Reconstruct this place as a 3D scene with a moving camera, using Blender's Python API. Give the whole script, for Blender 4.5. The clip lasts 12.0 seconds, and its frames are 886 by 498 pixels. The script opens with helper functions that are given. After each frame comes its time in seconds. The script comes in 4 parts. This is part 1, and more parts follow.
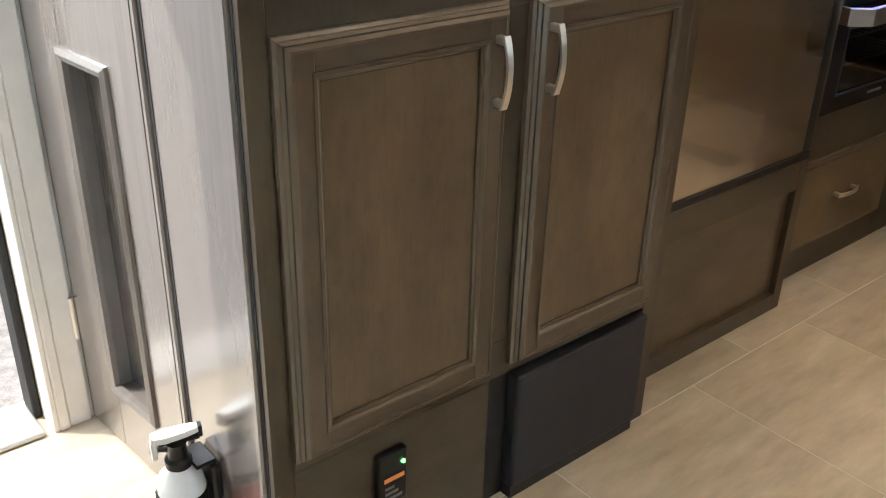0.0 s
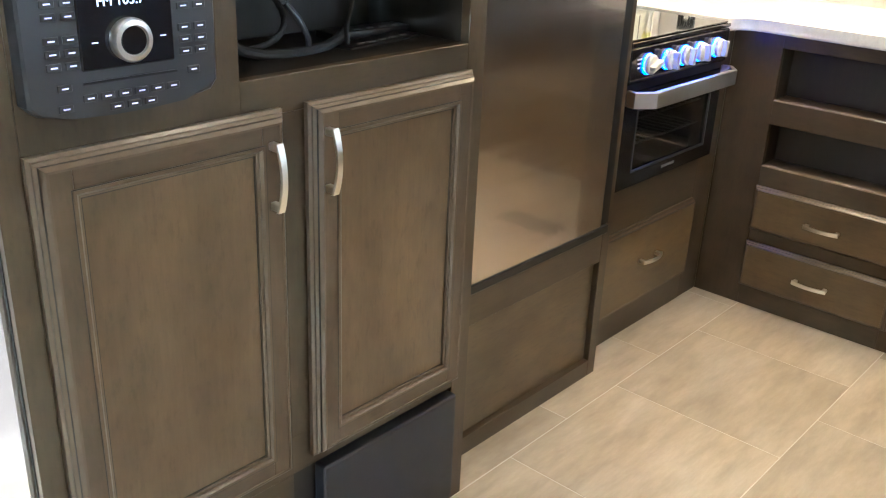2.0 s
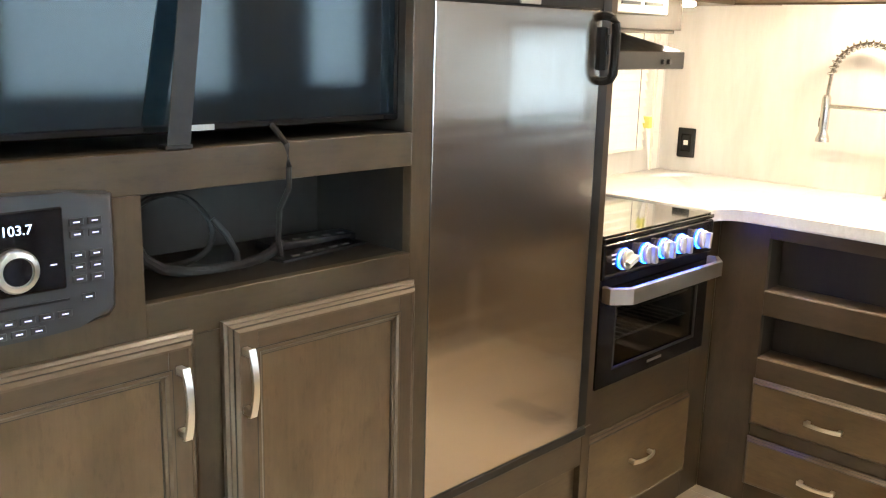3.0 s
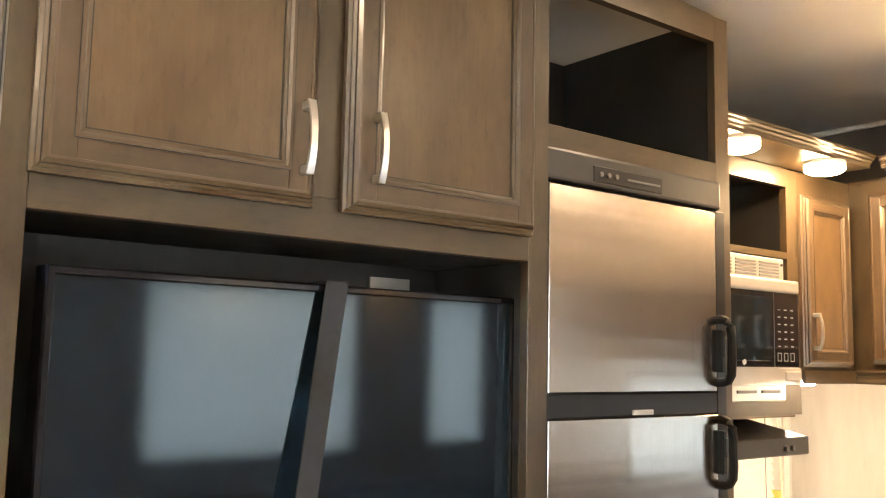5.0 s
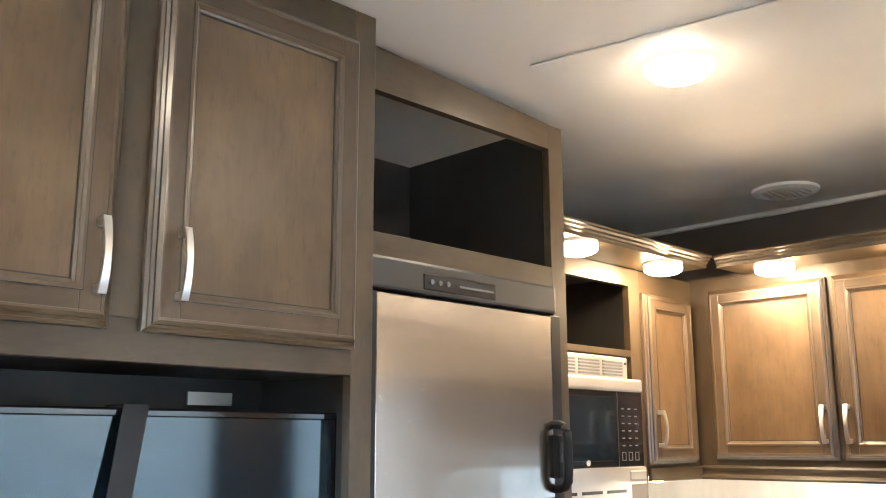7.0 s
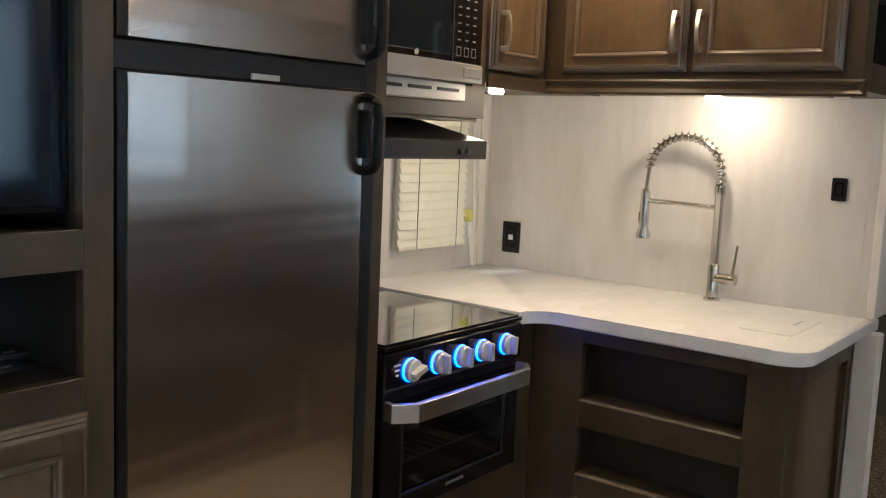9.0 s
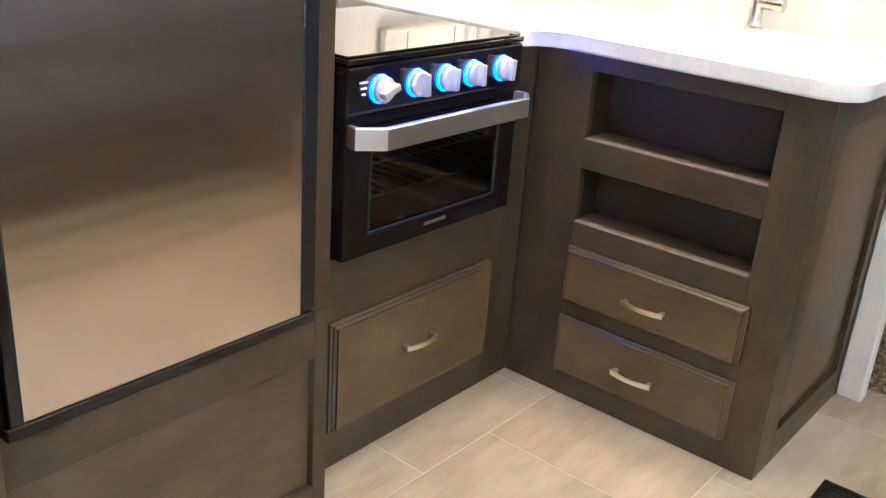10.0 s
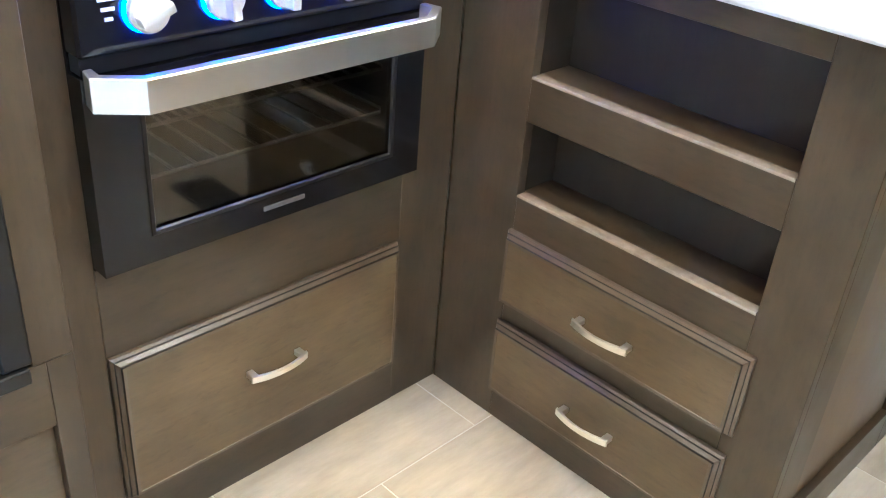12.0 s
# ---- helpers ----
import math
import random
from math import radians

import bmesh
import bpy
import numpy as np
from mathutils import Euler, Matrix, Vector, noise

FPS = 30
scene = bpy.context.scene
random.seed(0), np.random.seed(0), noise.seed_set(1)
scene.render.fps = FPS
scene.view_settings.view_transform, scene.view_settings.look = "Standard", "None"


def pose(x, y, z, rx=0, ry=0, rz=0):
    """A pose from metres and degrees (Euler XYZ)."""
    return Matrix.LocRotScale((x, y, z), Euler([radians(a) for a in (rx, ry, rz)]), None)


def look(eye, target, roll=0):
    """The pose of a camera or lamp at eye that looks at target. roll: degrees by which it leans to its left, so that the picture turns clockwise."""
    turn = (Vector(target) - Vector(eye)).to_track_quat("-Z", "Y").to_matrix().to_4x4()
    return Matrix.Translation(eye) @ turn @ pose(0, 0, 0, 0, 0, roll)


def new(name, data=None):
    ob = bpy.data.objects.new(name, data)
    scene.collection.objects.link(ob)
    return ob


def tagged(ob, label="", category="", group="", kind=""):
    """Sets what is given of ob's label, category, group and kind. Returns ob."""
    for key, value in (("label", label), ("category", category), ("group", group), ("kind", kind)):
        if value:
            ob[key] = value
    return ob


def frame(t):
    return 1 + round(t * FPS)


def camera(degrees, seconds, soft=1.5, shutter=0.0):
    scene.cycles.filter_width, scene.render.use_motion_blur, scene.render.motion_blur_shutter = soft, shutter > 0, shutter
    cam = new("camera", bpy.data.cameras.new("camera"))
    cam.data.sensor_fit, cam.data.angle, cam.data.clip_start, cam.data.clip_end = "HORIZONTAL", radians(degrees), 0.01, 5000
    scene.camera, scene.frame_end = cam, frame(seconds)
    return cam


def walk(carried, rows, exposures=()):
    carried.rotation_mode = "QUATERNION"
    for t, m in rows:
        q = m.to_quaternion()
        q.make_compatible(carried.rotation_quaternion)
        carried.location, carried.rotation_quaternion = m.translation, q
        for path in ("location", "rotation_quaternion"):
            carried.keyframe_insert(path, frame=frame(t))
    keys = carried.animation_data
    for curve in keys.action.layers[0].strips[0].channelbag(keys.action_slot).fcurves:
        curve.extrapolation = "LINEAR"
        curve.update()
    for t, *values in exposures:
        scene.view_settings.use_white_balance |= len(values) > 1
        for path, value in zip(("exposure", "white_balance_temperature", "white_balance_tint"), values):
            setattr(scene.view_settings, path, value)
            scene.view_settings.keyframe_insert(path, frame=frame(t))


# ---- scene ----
cam = camera(51.2, 12.0, soft=1.15)
PATH = [
    (0, (2.585, 0.895, 1.208), (3.736, 2.257, 0.301), 1.5),
    (0.5, (2.585, 0.878, 1.193), (3.775, 2.164, 0.229), 2.0),
    (1, (2.594, 0.854, 1.204), (3.83, 2.117, 0.267), 2.0),
    (1.5, (2.611, 0.837, 1.239), (3.963, 2.06, 0.417), 3.2),
    (2, (2.667, 0.799, 1.278), (4.054, 2.01, 0.498), 2.5),
    (2.5, (2.777, 0.759, 1.298), (4.17, 2.007, 0.591), 2.3),
    (3, (2.848, 0.738, 1.34), (4.248, 2.094, 0.894), 1.5),
    (3.5, (2.862, 0.747, 1.39), (4.19, 2.225, 1.161), 1.3),
    (3.7, (2.861, 0.754, 1.403), (4.147, 2.276, 1.238), 1.1),
    (5.3, (2.836, 0.71, 1.537), (4.065, 2.259, 1.841), 0.7),
    (5.5, (2.84, 0.714, 1.55), (4.07, 2.252, 1.898), 0.3),
    (6, (2.85, 0.705, 1.571), (4.095, 2.214, 1.985), -0.0),
    (6.5, (2.883, 0.688, 1.568), (4.193, 2.139, 1.991), -0.1),
    (6.7, (2.901, 0.674, 1.568), (4.244, 2.094, 1.99), -0.1),
    (8.3, (3.11, 0.627, 1.472), (4.665, 1.882, 1.568), -0.4),
    (8.5, (3.137, 0.641, 1.432), (4.706, 1.881, 1.407), 0.0),
    (9, (3.231, 0.715, 1.334), (4.805, 1.925, 1.085), 2.5),
    (9.5, (3.336, 0.761, 1.249), (4.867, 1.936, 0.725), 3.7),
    (10, (3.533, 0.801, 1.192), (4.976, 1.965, 0.441), 4.2),
    (10.5, (3.704, 0.822, 1.15), (5.087, 1.976, 0.28), 4.8),
    (11, (3.896, 0.89, 1.124), (5.284, 1.946, 0.146), 3.4),
    (11.5, (4.069, 0.953, 1.128), (5.456, 1.978, 0.115), 2.7),
    (12, (4.263, 1.017, 1.132), (5.523, 2.196, 0.121), 4.8),
]
walk(cam, [(t, look(eye, target, roll)) for t, eye, target, roll in PATH],
     [(0, 0.45, 6700, 11), (0.5, 0.5, 6500, 10), (1, 0.35, 6300, 9), (1.5, 1.05, 6200, 10), (2.0, 1.35, 6100, 8), (2.5, 1.2, 6450, 8), (3.0, 1.45, 6700, 9), (3.5, 0.75, 7000, 10), (5.5, 1.38, 8200, 17), (6.5, 1.35, 6950, 12), (8.5, 0.35, 5950, 10), (9, -0.05, 6100, 10), (9.5, 0.17, 5900, 11), (10, 1.6, 5700, 12), (10.5, 1.75, 5700, 10), (11, 1.65, 5400, 8), (11.5, 2.0, 5250, 6), (12, 2.3, 5100, 4)])

# ---- light ----
world = bpy.data.worlds.new("sky")
scene.world = world
world.use_nodes = True
wn = world.node_tree
sky = wn.nodes.new("ShaderNodeTexSky")
sky.sky_type = "NISHITA"
sky.sun_disc = False
sky.sun_elevation = radians(46)
sky.sun_rotation = radians(-48)
wn.links.new(sky.outputs[0], wn.nodes["Background"].inputs[0])
wn.nodes["Background"].inputs[1].default_value = 0.15
sun_data = bpy.data.lights.new("sun", "SUN")
sun_data.energy = 5.0
sun_data.angle = radians(0.5)
sun_data.color = (1.0, 0.97, 0.93)
sun = new("sun", sun_data)
sun.matrix_world = look((0, 0, 0), (0.52, -0.46, -0.72))


def area(name, m, sx, sy, watts, col):
    d = bpy.data.lights.new(name, "AREA")
    d.shape = "RECTANGLE"
    d.size, d.size_y, d.energy, d.color = sx, sy, watts, col
    o = new(name, d)
    o.matrix_world = m
    return o


# daylight of the sky in the openings
# The 200 W lamp and its unseen window are added to light cabinet fronts
for x0, x1, z0, z1, w in ((1.35, 2.55, 0.85, 1.77, 200), (4.18, 5.17, 1.06, 1.77, 20), (5.58, 5.93, 1.08, 1.77, 7), (7.05, 7.85, 0.83, 1.42, 9)):
    area("sky_in_window", look(((x0 + x1) / 2, -0.555, (z0 + z1) / 2), ((x0 + x1) / 2, 0.5, (z0 + z1) / 2)), x1 - x0 - 0.02, z1 - z0 - 0.02, w, (0.66, 0.83, 1.0))
area("sky_in_doorway", look((2.66, 2.74, 1.45), (2.9, 1.7, 0.6)), 0.66, 0.9, 40, (0.80, 0.90, 1.0))
LAMP = (1.0, 0.83, 0.62)


# ---- materials ----
def nodes_of(name):
    m = bpy.data.materials.new(name)
    m.use_nodes = True
    nt = m.node_tree
    return m, nt, nt.nodes["Principled BSDF"]


def tex(nt, scale, detail=4.0, rough=0.55, stretch=(1, 1, 1), coord="Object"):
    tc = nt.nodes.new("ShaderNodeTexCoord")
    mp = nt.nodes.new("ShaderNodeMapping")
    mp.inputs["Scale"].default_value = stretch
    n = nt.nodes.new("ShaderNodeTexNoise")
    n.inputs["Scale"].default_value = scale
    n.inputs["Detail"].default_value = detail
    n.inputs["Roughness"].default_value = rough
    nt.links.new(tc.outputs[coord], mp.inputs[0])
    nt.links.new(mp.outputs[0], n.inputs["Vector"])
    return n.outputs["Fac"]


def ramp(nt, fac, stops):
    r = nt.nodes.new("ShaderNodeValToRGB")
    while len(r.color_ramp.elements) < len(stops):
        r.color_ramp.elements.new(0.5)
    for e, (p, c) in zip(r.color_ramp.elements, stops):
        e.position = p
        e.color = (*c, 1) if len(c) == 3 else c
    nt.links.new(fac, r.inputs[0])
    return r.outputs[0]


def mix(nt, fac, a, b, kind="MIX"):
    m = nt.nodes.new("ShaderNodeMix")
    m.data_type = "RGBA"
    m.blend_type = kind
    for s, v in ((m.inputs["Factor"], fac), (m.inputs["A"], a), (m.inputs["B"], b)):
        if isinstance(v, (int, float)):
            s.default_value = v
        elif isinstance(v, tuple):
            s.default_value = (*v, 1)
        else:
            nt.links.new(v, s)
    return m.outputs["Result"]


def bump(nt, bsdf, fac, strength, dist=0.001):
    b = nt.nodes.new("ShaderNodeBump")
    b.inputs["Strength"].default_value = strength
    b.inputs["Distance"].default_value = dist
    nt.links.new(fac, b.inputs["Height"])
    nt.links.new(b.outputs[0], bsdf.inputs["Normal"])


def rough_of(nt, bsdf, fac, lo, hi):
    v = ramp(nt, fac, [(0.3, (lo, lo, lo)), (0.7, (hi, hi, hi))])
    nt.links.new(v, bsdf.inputs["Roughness"])


def wood(name, axis, dark, light, rough=0.30):
    """Stained maple: mottled stain, soft figure along the axis, fine pores."""
    m, nt, b = nodes_of(name)
    s, s2, s3, s4 = [24.0, 24.0, 24.0], [3.2, 3.2, 3.2], [4.2, 4.2, 4.2], [14.0, 14.0, 14.0]
    if axis is None:
        s = [9.0, 9.0, 9.0]
    else:
        s[axis], s2[axis], s3[axis], s4[axis] = 1.6, 1.5, 2.4, 4.6
    fine = tex(nt, 6.0, 5, 0.6, tuple(s))
    broad = tex(nt, 2.6, 5, 0.55, tuple(s2))
    cloud = tex(nt, 3.2, 5, 0.55, tuple(s3))
    mid = tuple((a + c) / 2 for a, c in zip(dark, light))
    col = ramp(nt, broad, [(0.30, dark), (0.5, mid), (0.70, light)])
    pores = ramp(nt, fine, [(0.3, (0.88, 0.87, 0.86)), (0.62, (1.04, 1.04, 1.04))])
    col = mix(nt, 0.75, col, pores, "MULTIPLY")
    blot = ramp(nt, cloud, [(0.32, (0.74, 0.73, 0.71)), (0.52, (1.0, 1.0, 1.0)), (0.70, (1.20, 1.19, 1.16))])
    col = mix(nt, 0.85, col, blot, "MULTIPLY")
    fleck = ramp(nt, tex(nt, 6.0, 5, 0.7, tuple(s4)), [(0.34, (0.62, 0.60, 0.58)), (0.45, (1.0, 1.0, 1.0)), (0.66, (1.10, 1.10, 1.08))])
    col = mix(nt, 0.44, col, fleck, "MULTIPLY")
    info = nt.nodes.new("ShaderNodeObjectInfo")
    tone = ramp(nt, info.outputs["Random"], [(0.0, (0.93, 0.93, 0.93)), (1.0, (1.06, 1.06, 1.05))])
    col = mix(nt, 1.0, col, tone, "MULTIPLY")
    nt.links.new(col, b.inputs["Base Color"])
    rough_of(nt, b, cloud, max(0.29, rough - 0.03), rough + 0.07)
    b.inputs["Specular IOR Level"].default_value = 0.45
    bump(nt, b, fine, 0.05, 0.0004)
    return m


def plain(name, col, rough=0.5, metal=0.0, vary=0.12, scale=14.0, bumpy=0.0, bscale=300.0, spec=0.5):
    m, nt, b = nodes_of(name)
    f = tex(nt, scale, 5, 0.6)
    c = ramp(nt, f, [(0.3, tuple(v * (1 - vary) for v in col)), (0.7, tuple(min(1, v * (1 + vary)) for v in col))])
    nt.links.new(c, b.inputs["Base Color"])
    b.inputs["Metallic"].default_value = metal
    b.inputs["Specular IOR Level"].default_value = spec
    rough_of(nt, b, f, max(0.02, rough * 0.88), min(1, rough * 1.12))
    if bumpy:
        bump(nt, b, tex(nt, bscale, 3, 0.5), bumpy, 0.0008)
    return m


def brushed(name, col, rough, stretch):
    """Brushed metal with hair-fine level scratches and a slightly wavy sheet."""
    m, nt, b = nodes_of(name)
    f = tex(nt, 40.0, 3, 0.6, stretch)
    wave = tex(nt, 2.2, 2, 0.4, (0.35, 1, 5.0))
    c = ramp(nt, f, [(0.25, tuple(v * 0.93 for v in col)), (0.75, col)])
    nt.links.new(c, b.inputs["Base Color"])
    b.inputs["Metallic"].default_value = 1.0
    rough_of(nt, b, f, rough * 0.92, rough * 1.1)
    b.inputs["Coat Weight"].default_value = 0.7
    b.inputs["Coat IOR"].default_value = 1.9
    b.inputs["Coat Roughness"].default_value = 0.05
    bump(nt, b, wave, 0.2, 0.012)
    hair = nt.nodes.new("ShaderNodeBump")
    hair.inputs["Strength"].default_value = 1.0
    hair.inputs["Distance"].default_value = 0.00016
    nt.links.new(tex(nt, 700.0, 2, 0.5, (1, 1, 0.012)), hair.inputs["Height"])
    sheet = b.inputs["Normal"].links[0].from_node
    nt.links.new(hair.outputs[0], sheet.inputs["Normal"])
    return m


def glow(name, col, strength, base=(0.8, 0.8, 0.8)):
    m, nt, b = nodes_of(name)
    b.inputs["Base Color"].default_value = (*base, 1)
    b.inputs["Emission Color"].default_value = (*col, 1)
    b.inputs["Emission Strength"].default_value = strength
    return m


def glass(name, col=(1, 1, 1), rough=0.0):
    m, nt, b = nodes_of(name)
    b.inputs["Base Color"].default_value = (*col, 1)
    b.inputs["Transmission Weight"].default_value = 1.0
    b.inputs["Roughness"].default_value = rough
    b.inputs["IOR"].default_value = 1.45
    return m


DK, LT = (0.045, 0.0296, 0.0158), (0.071, 0.0468, 0.0250)
DDK, DLT = (0.0606, 0.0386, 0.0222), (0.0930, 0.0589, 0.0335)
WOOD_V = wood("dark_frame_upright", 2, DK, LT, 0.33)
WOOD_H = wood("dark_frame_level", 0, DK, LT, 0.33)
WOOD_Y = wood("dark_frame_deep", 1, DK, LT, 0.33)
DOOR_V = wood("stained_maple_upright", 2, DDK, DLT, 0.31)
DOOR_H = wood("stained_maple_level", 0, DDK, DLT, 0.31)
DOOR_M = plain("stained_maple_moulding", (0.084, 0.0550, 0.0315), 0.335, 0, 0.08, 7.0, spec=0.55)
_b = DOOR_M.node_tree.nodes["Principled BSDF"]
_b.inputs["Coat Weight"].default_value = 0.6
_b.inputs["Coat Roughness"].default_value = 0.2
WOOD_P = wood("stained_maple_panel", 2, (0.0848, 0.0509, 0.0258), (0.1272, 0.0771, 0.0393), 0.29)
DRAWER = wood("stained_maple_drawer", 0, (0.074, 0.0465, 0.0208), (0.119, 0.0745, 0.0340), 0.31)
BASEP = wood("dark_base_panel", 0, (0.074, 0.0475, 0.0240), (0.122, 0.078, 0.040), 0.31)
# Inner boards: recess shade is put into a colour far darker than the frames
WOOD_IN = wood("shaded_inner_board", 2, (0.012, 0.010, 0.0085), (0.021, 0.0175, 0.0145), 0.55)
SIDE, _nt, _b = nodes_of("glossy_side_laminate")
_g = tex(_nt, 9.0, 5, 0.6, (7.0, 7.0, 0.5))
_nt.links.new(ramp(_nt, _g, [(0.3, (0.115, 0.099, 0.086)), (0.7, (0.145, 0.126, 0.111))]), _b.inputs["Base Color"])
rough_of(_nt, _b, _g, 0.19, 0.25)
_b.inputs["Specular IOR Level"].default_value = 0.85
_b.inputs["Coat Weight"].default_value = 0.7
_b.inputs["Coat Roughness"].default_value = 0.22
GLAZE = plain("dark_glaze", (0.022, 0.0145, 0.009), 0.4, 0, 0.3, 60)
# Pale colour painting the glint where shelf edges catch the ceiling light
EDGE = plain("shelf_edge_highlight", (0.30, 0.235, 0.17), 0.24, 0, 0.2, 40, spec=0.8)
# Niche lining: the shade inside the open niches is put into its wood colour
NICHE = wood("shaded_niche_board", 2, (0.016, 0.0100, 0.0056), (0.028, 0.0180, 0.0105), 0.5)
STEEL = brushed("brushed_stainless", (0.585, 0.512, 0.45), 0.21, (0.25, 1, 16))
CHROME = plain("satin_nickel", (0.78, 0.75, 0.70), 0.33, 1.0, 0.05)
BLACK = plain("black_plastic", (0.009, 0.009, 0.010), 0.34, 0, 0.2, 30, 0.03, spec=0.35)
MATTBLK = plain("matt_black_plastic", (0.008, 0.008, 0.008), 0.55, 0, 0.2, 30, 0.03, spec=0.2)
BLACKGLOSS = plain("black_gloss", (0.008, 0.008, 0.01), 0.08, 0, 0.1)
SCREEN, _nt, _b = nodes_of("dark_screen_glass")
_b.inputs["Base Color"].default_value = (0.005, 0.010, 0.015, 1)
_b.inputs["Roughness"].default_value = 0.075
_b.inputs["Specular IOR Level"].default_value = 0.62
_b.inputs["Specular Tint"].default_value = (0.82, 0.95, 1.0, 1)
COOKGLASS = plain("black_cooktop_glass", (0.010, 0.011, 0.011), 0.07, 0, 0.1, spec=0.95)
_b = COOKGLASS.node_tree.nodes["Principled BSDF"]
_b.inputs["Coat Weight"].default_value = 1.0
_b.inputs["Coat Roughness"].default_value = 0.05
ENAMEL = plain("black_enamel", (0.006, 0.006, 0.007), 0.2, 0, 0.15, spec=0.32)
VINYLBLK = plain("black_vinyl", (0.012, 0.014, 0.018), 0.5, 0, 0.2, 25, 0.35, 420)
GREYPL = plain("grey_plastic", (0.15, 0.15, 0.155), 0.4, 0, 0.08)
CHAR = plain("charcoal_plastic", (0.027, 0.027, 0.030), 0.42, 0, 0.1, 20, 0.1)
WHITEPL = plain("white_plastic", (0.78, 0.77, 0.74), 0.35, 0, 0.04)
WHITETRIM = plain("white_trim", (0.77, 0.72, 0.65), 0.45, 0, 0.05)
SILVERPL = plain("silver_plastic", (0.46, 0.44, 0.41), 0.34, 0.5, 0.05)
CHAR2 = plain("dull_grey_plate", (0.10, 0.10, 0.10), 0.4, 0.3)
RED = plain("red_enamel", (0.55, 0.03, 0.02), 0.34)
RUBBER = plain("black_rubber", (0.012, 0.012, 0.012), 0.7)
LEGEND = glow("lit_legend", (0.36, 0.38, 1.0), 0.5)
DISPLAY = glow("display_digits", (0.50, 0.68, 1.0), 1.1)
BLUELED = glow("blue_led", (0.0, 0.075, 1.0), 17.0)
GREENLED = glow("green_led", (0.05, 1.0, 0.1), 9.0)
LENS = glow("lamp_lens", (1.0, 0.75, 0.46), 88.0)
LENS_C = glow("ceiling_lens", (1.0, 0.83, 0.62), 50.0)
RIM_C = glow("ceiling_lens_rim", (1.0, 0.83, 0.62), 2.2)
LENS_U = glow("under_lens", LAMP, 420.0)
GLASS = glass("clear_glass")
OVENGLASS = glass("oven_glass", (0.22, 0.22, 0.23), 0.06)
OVENGLASS.node_tree.nodes["Principled BSDF"].inputs["IOR"].default_value = 1.7
for m_ in (LEGEND, DISPLAY, GREENLED):
    m_.cycles.emission_sampling = "NONE"


def ceiling_mat():
    m, nt, b = nodes_of("white_ceiling_vinyl")
    f = tex(nt, 2.0, 4, 0.6)
    nt.links.new(ramp(nt, f, [(0.3, (0.66, 0.62, 0.57)), (0.7, (0.74, 0.70, 0.65))]), b.inputs["Base Color"])
    b.inputs["Roughness"].default_value = 0.55
    bump(nt, b, tex(nt, 260, 3, 0.6), 0.15, 0.0006)
    return m


def splash_mat():
    """Pale stone-look wall panel with faint upright veining."""
    m, nt, b = nodes_of("pale_wall_panel")
    a = tex(nt, 2.0, 6, 0.62, (3.5, 3.5, 0.8))
    v = tex(nt, 9.0, 5, 0.7, (4, 4, 0.6))
    c = ramp(nt, a, [(0.3, (0.56, 0.525, 0.475)), (0.52, (0.64, 0.61, 0.56)), (0.75, (0.70, 0.675, 0.63))])
    c = mix(nt, 0.22, c, ramp(nt, v, [(0.35, (0.86, 0.84, 0.82)), (0.6, (1.03, 1.03, 1.03))]), "MULTIPLY")
    nt.links.new(c, b.inputs["Base Color"])
    b.inputs["Roughness"].default_value = 0.42
    return m


def quartz_mat():
    m, nt, b = nodes_of("white_quartz")
    a = tex(nt, 3.0, 8, 0.7, (1, 1.6, 1))
    f = tex(nt, 160, 2, 0.5)
    c = ramp(nt, a, [(0.40, (0.80, 0.785, 0.76)), (0.5, (0.76, 0.745, 0.72)), (0.54, (0.82, 0.805, 0.78))])
    c = mix(nt, 0.2, c, ramp(nt, f, [(0.35, (0.8, 0.79, 0.77)), (0.6, (1, 1, 1))]), "MULTIPLY")
    nt.links.new(c, b.inputs["Base Color"])
    b.inputs["Roughness"].default_value = 0.2
    return m


def tile_mat():
    """Beige-brown vinyl tile with drifting stone grain."""
    m, nt, b = nodes_of("beige_vinyl_tile")
    info = nt.nodes.new("ShaderNodeObjectInfo")
    a = tex(nt, 3.2, 7, 0.62, (0.8, 2.6, 1))
    s = tex(nt, 10, 6, 0.65, (0.7, 3.2, 1))
    for n in list(nt.nodes):
        if n.bl_idname == "ShaderNodeMapping":
            sh = nt.nodes.new("ShaderNodeVectorMath")
            sh.operation = "SCALE"
            sh.inputs[0].default_value = (7.3, 11.1, 3.7)
            nt.links.new(info.outputs["Random"], sh.inputs["Scale"])
            nt.links.new(sh.outputs[0], n.inputs["Location"])
    c = ramp(nt, a, [(0.3, (0.36, 0.288, 0.202)), (0.5, (0.47, 0.390, 0.284)), (0.72, (0.58, 0.495, 0.380))])
    c = mix(nt, 0.55, c, ramp(nt, s, [(0.3, (0.72, 0.70, 0.67)), (0.65, (1.08, 1.07, 1.06))]), "MULTIPLY")
    c = mix(nt, 1.0, c, ramp(nt, info.outputs["Random"], [(0, (0.95, 0.95, 0.95)), (1, (1.04, 1.04, 1.04))]), "MULTIPLY")
    nt.links.new(c, b.inputs["Base Color"])
    rough_of(nt, b, s, 0.34, 0.46)
    bump(nt, b, s, 0.12, 0.0006)
    return m


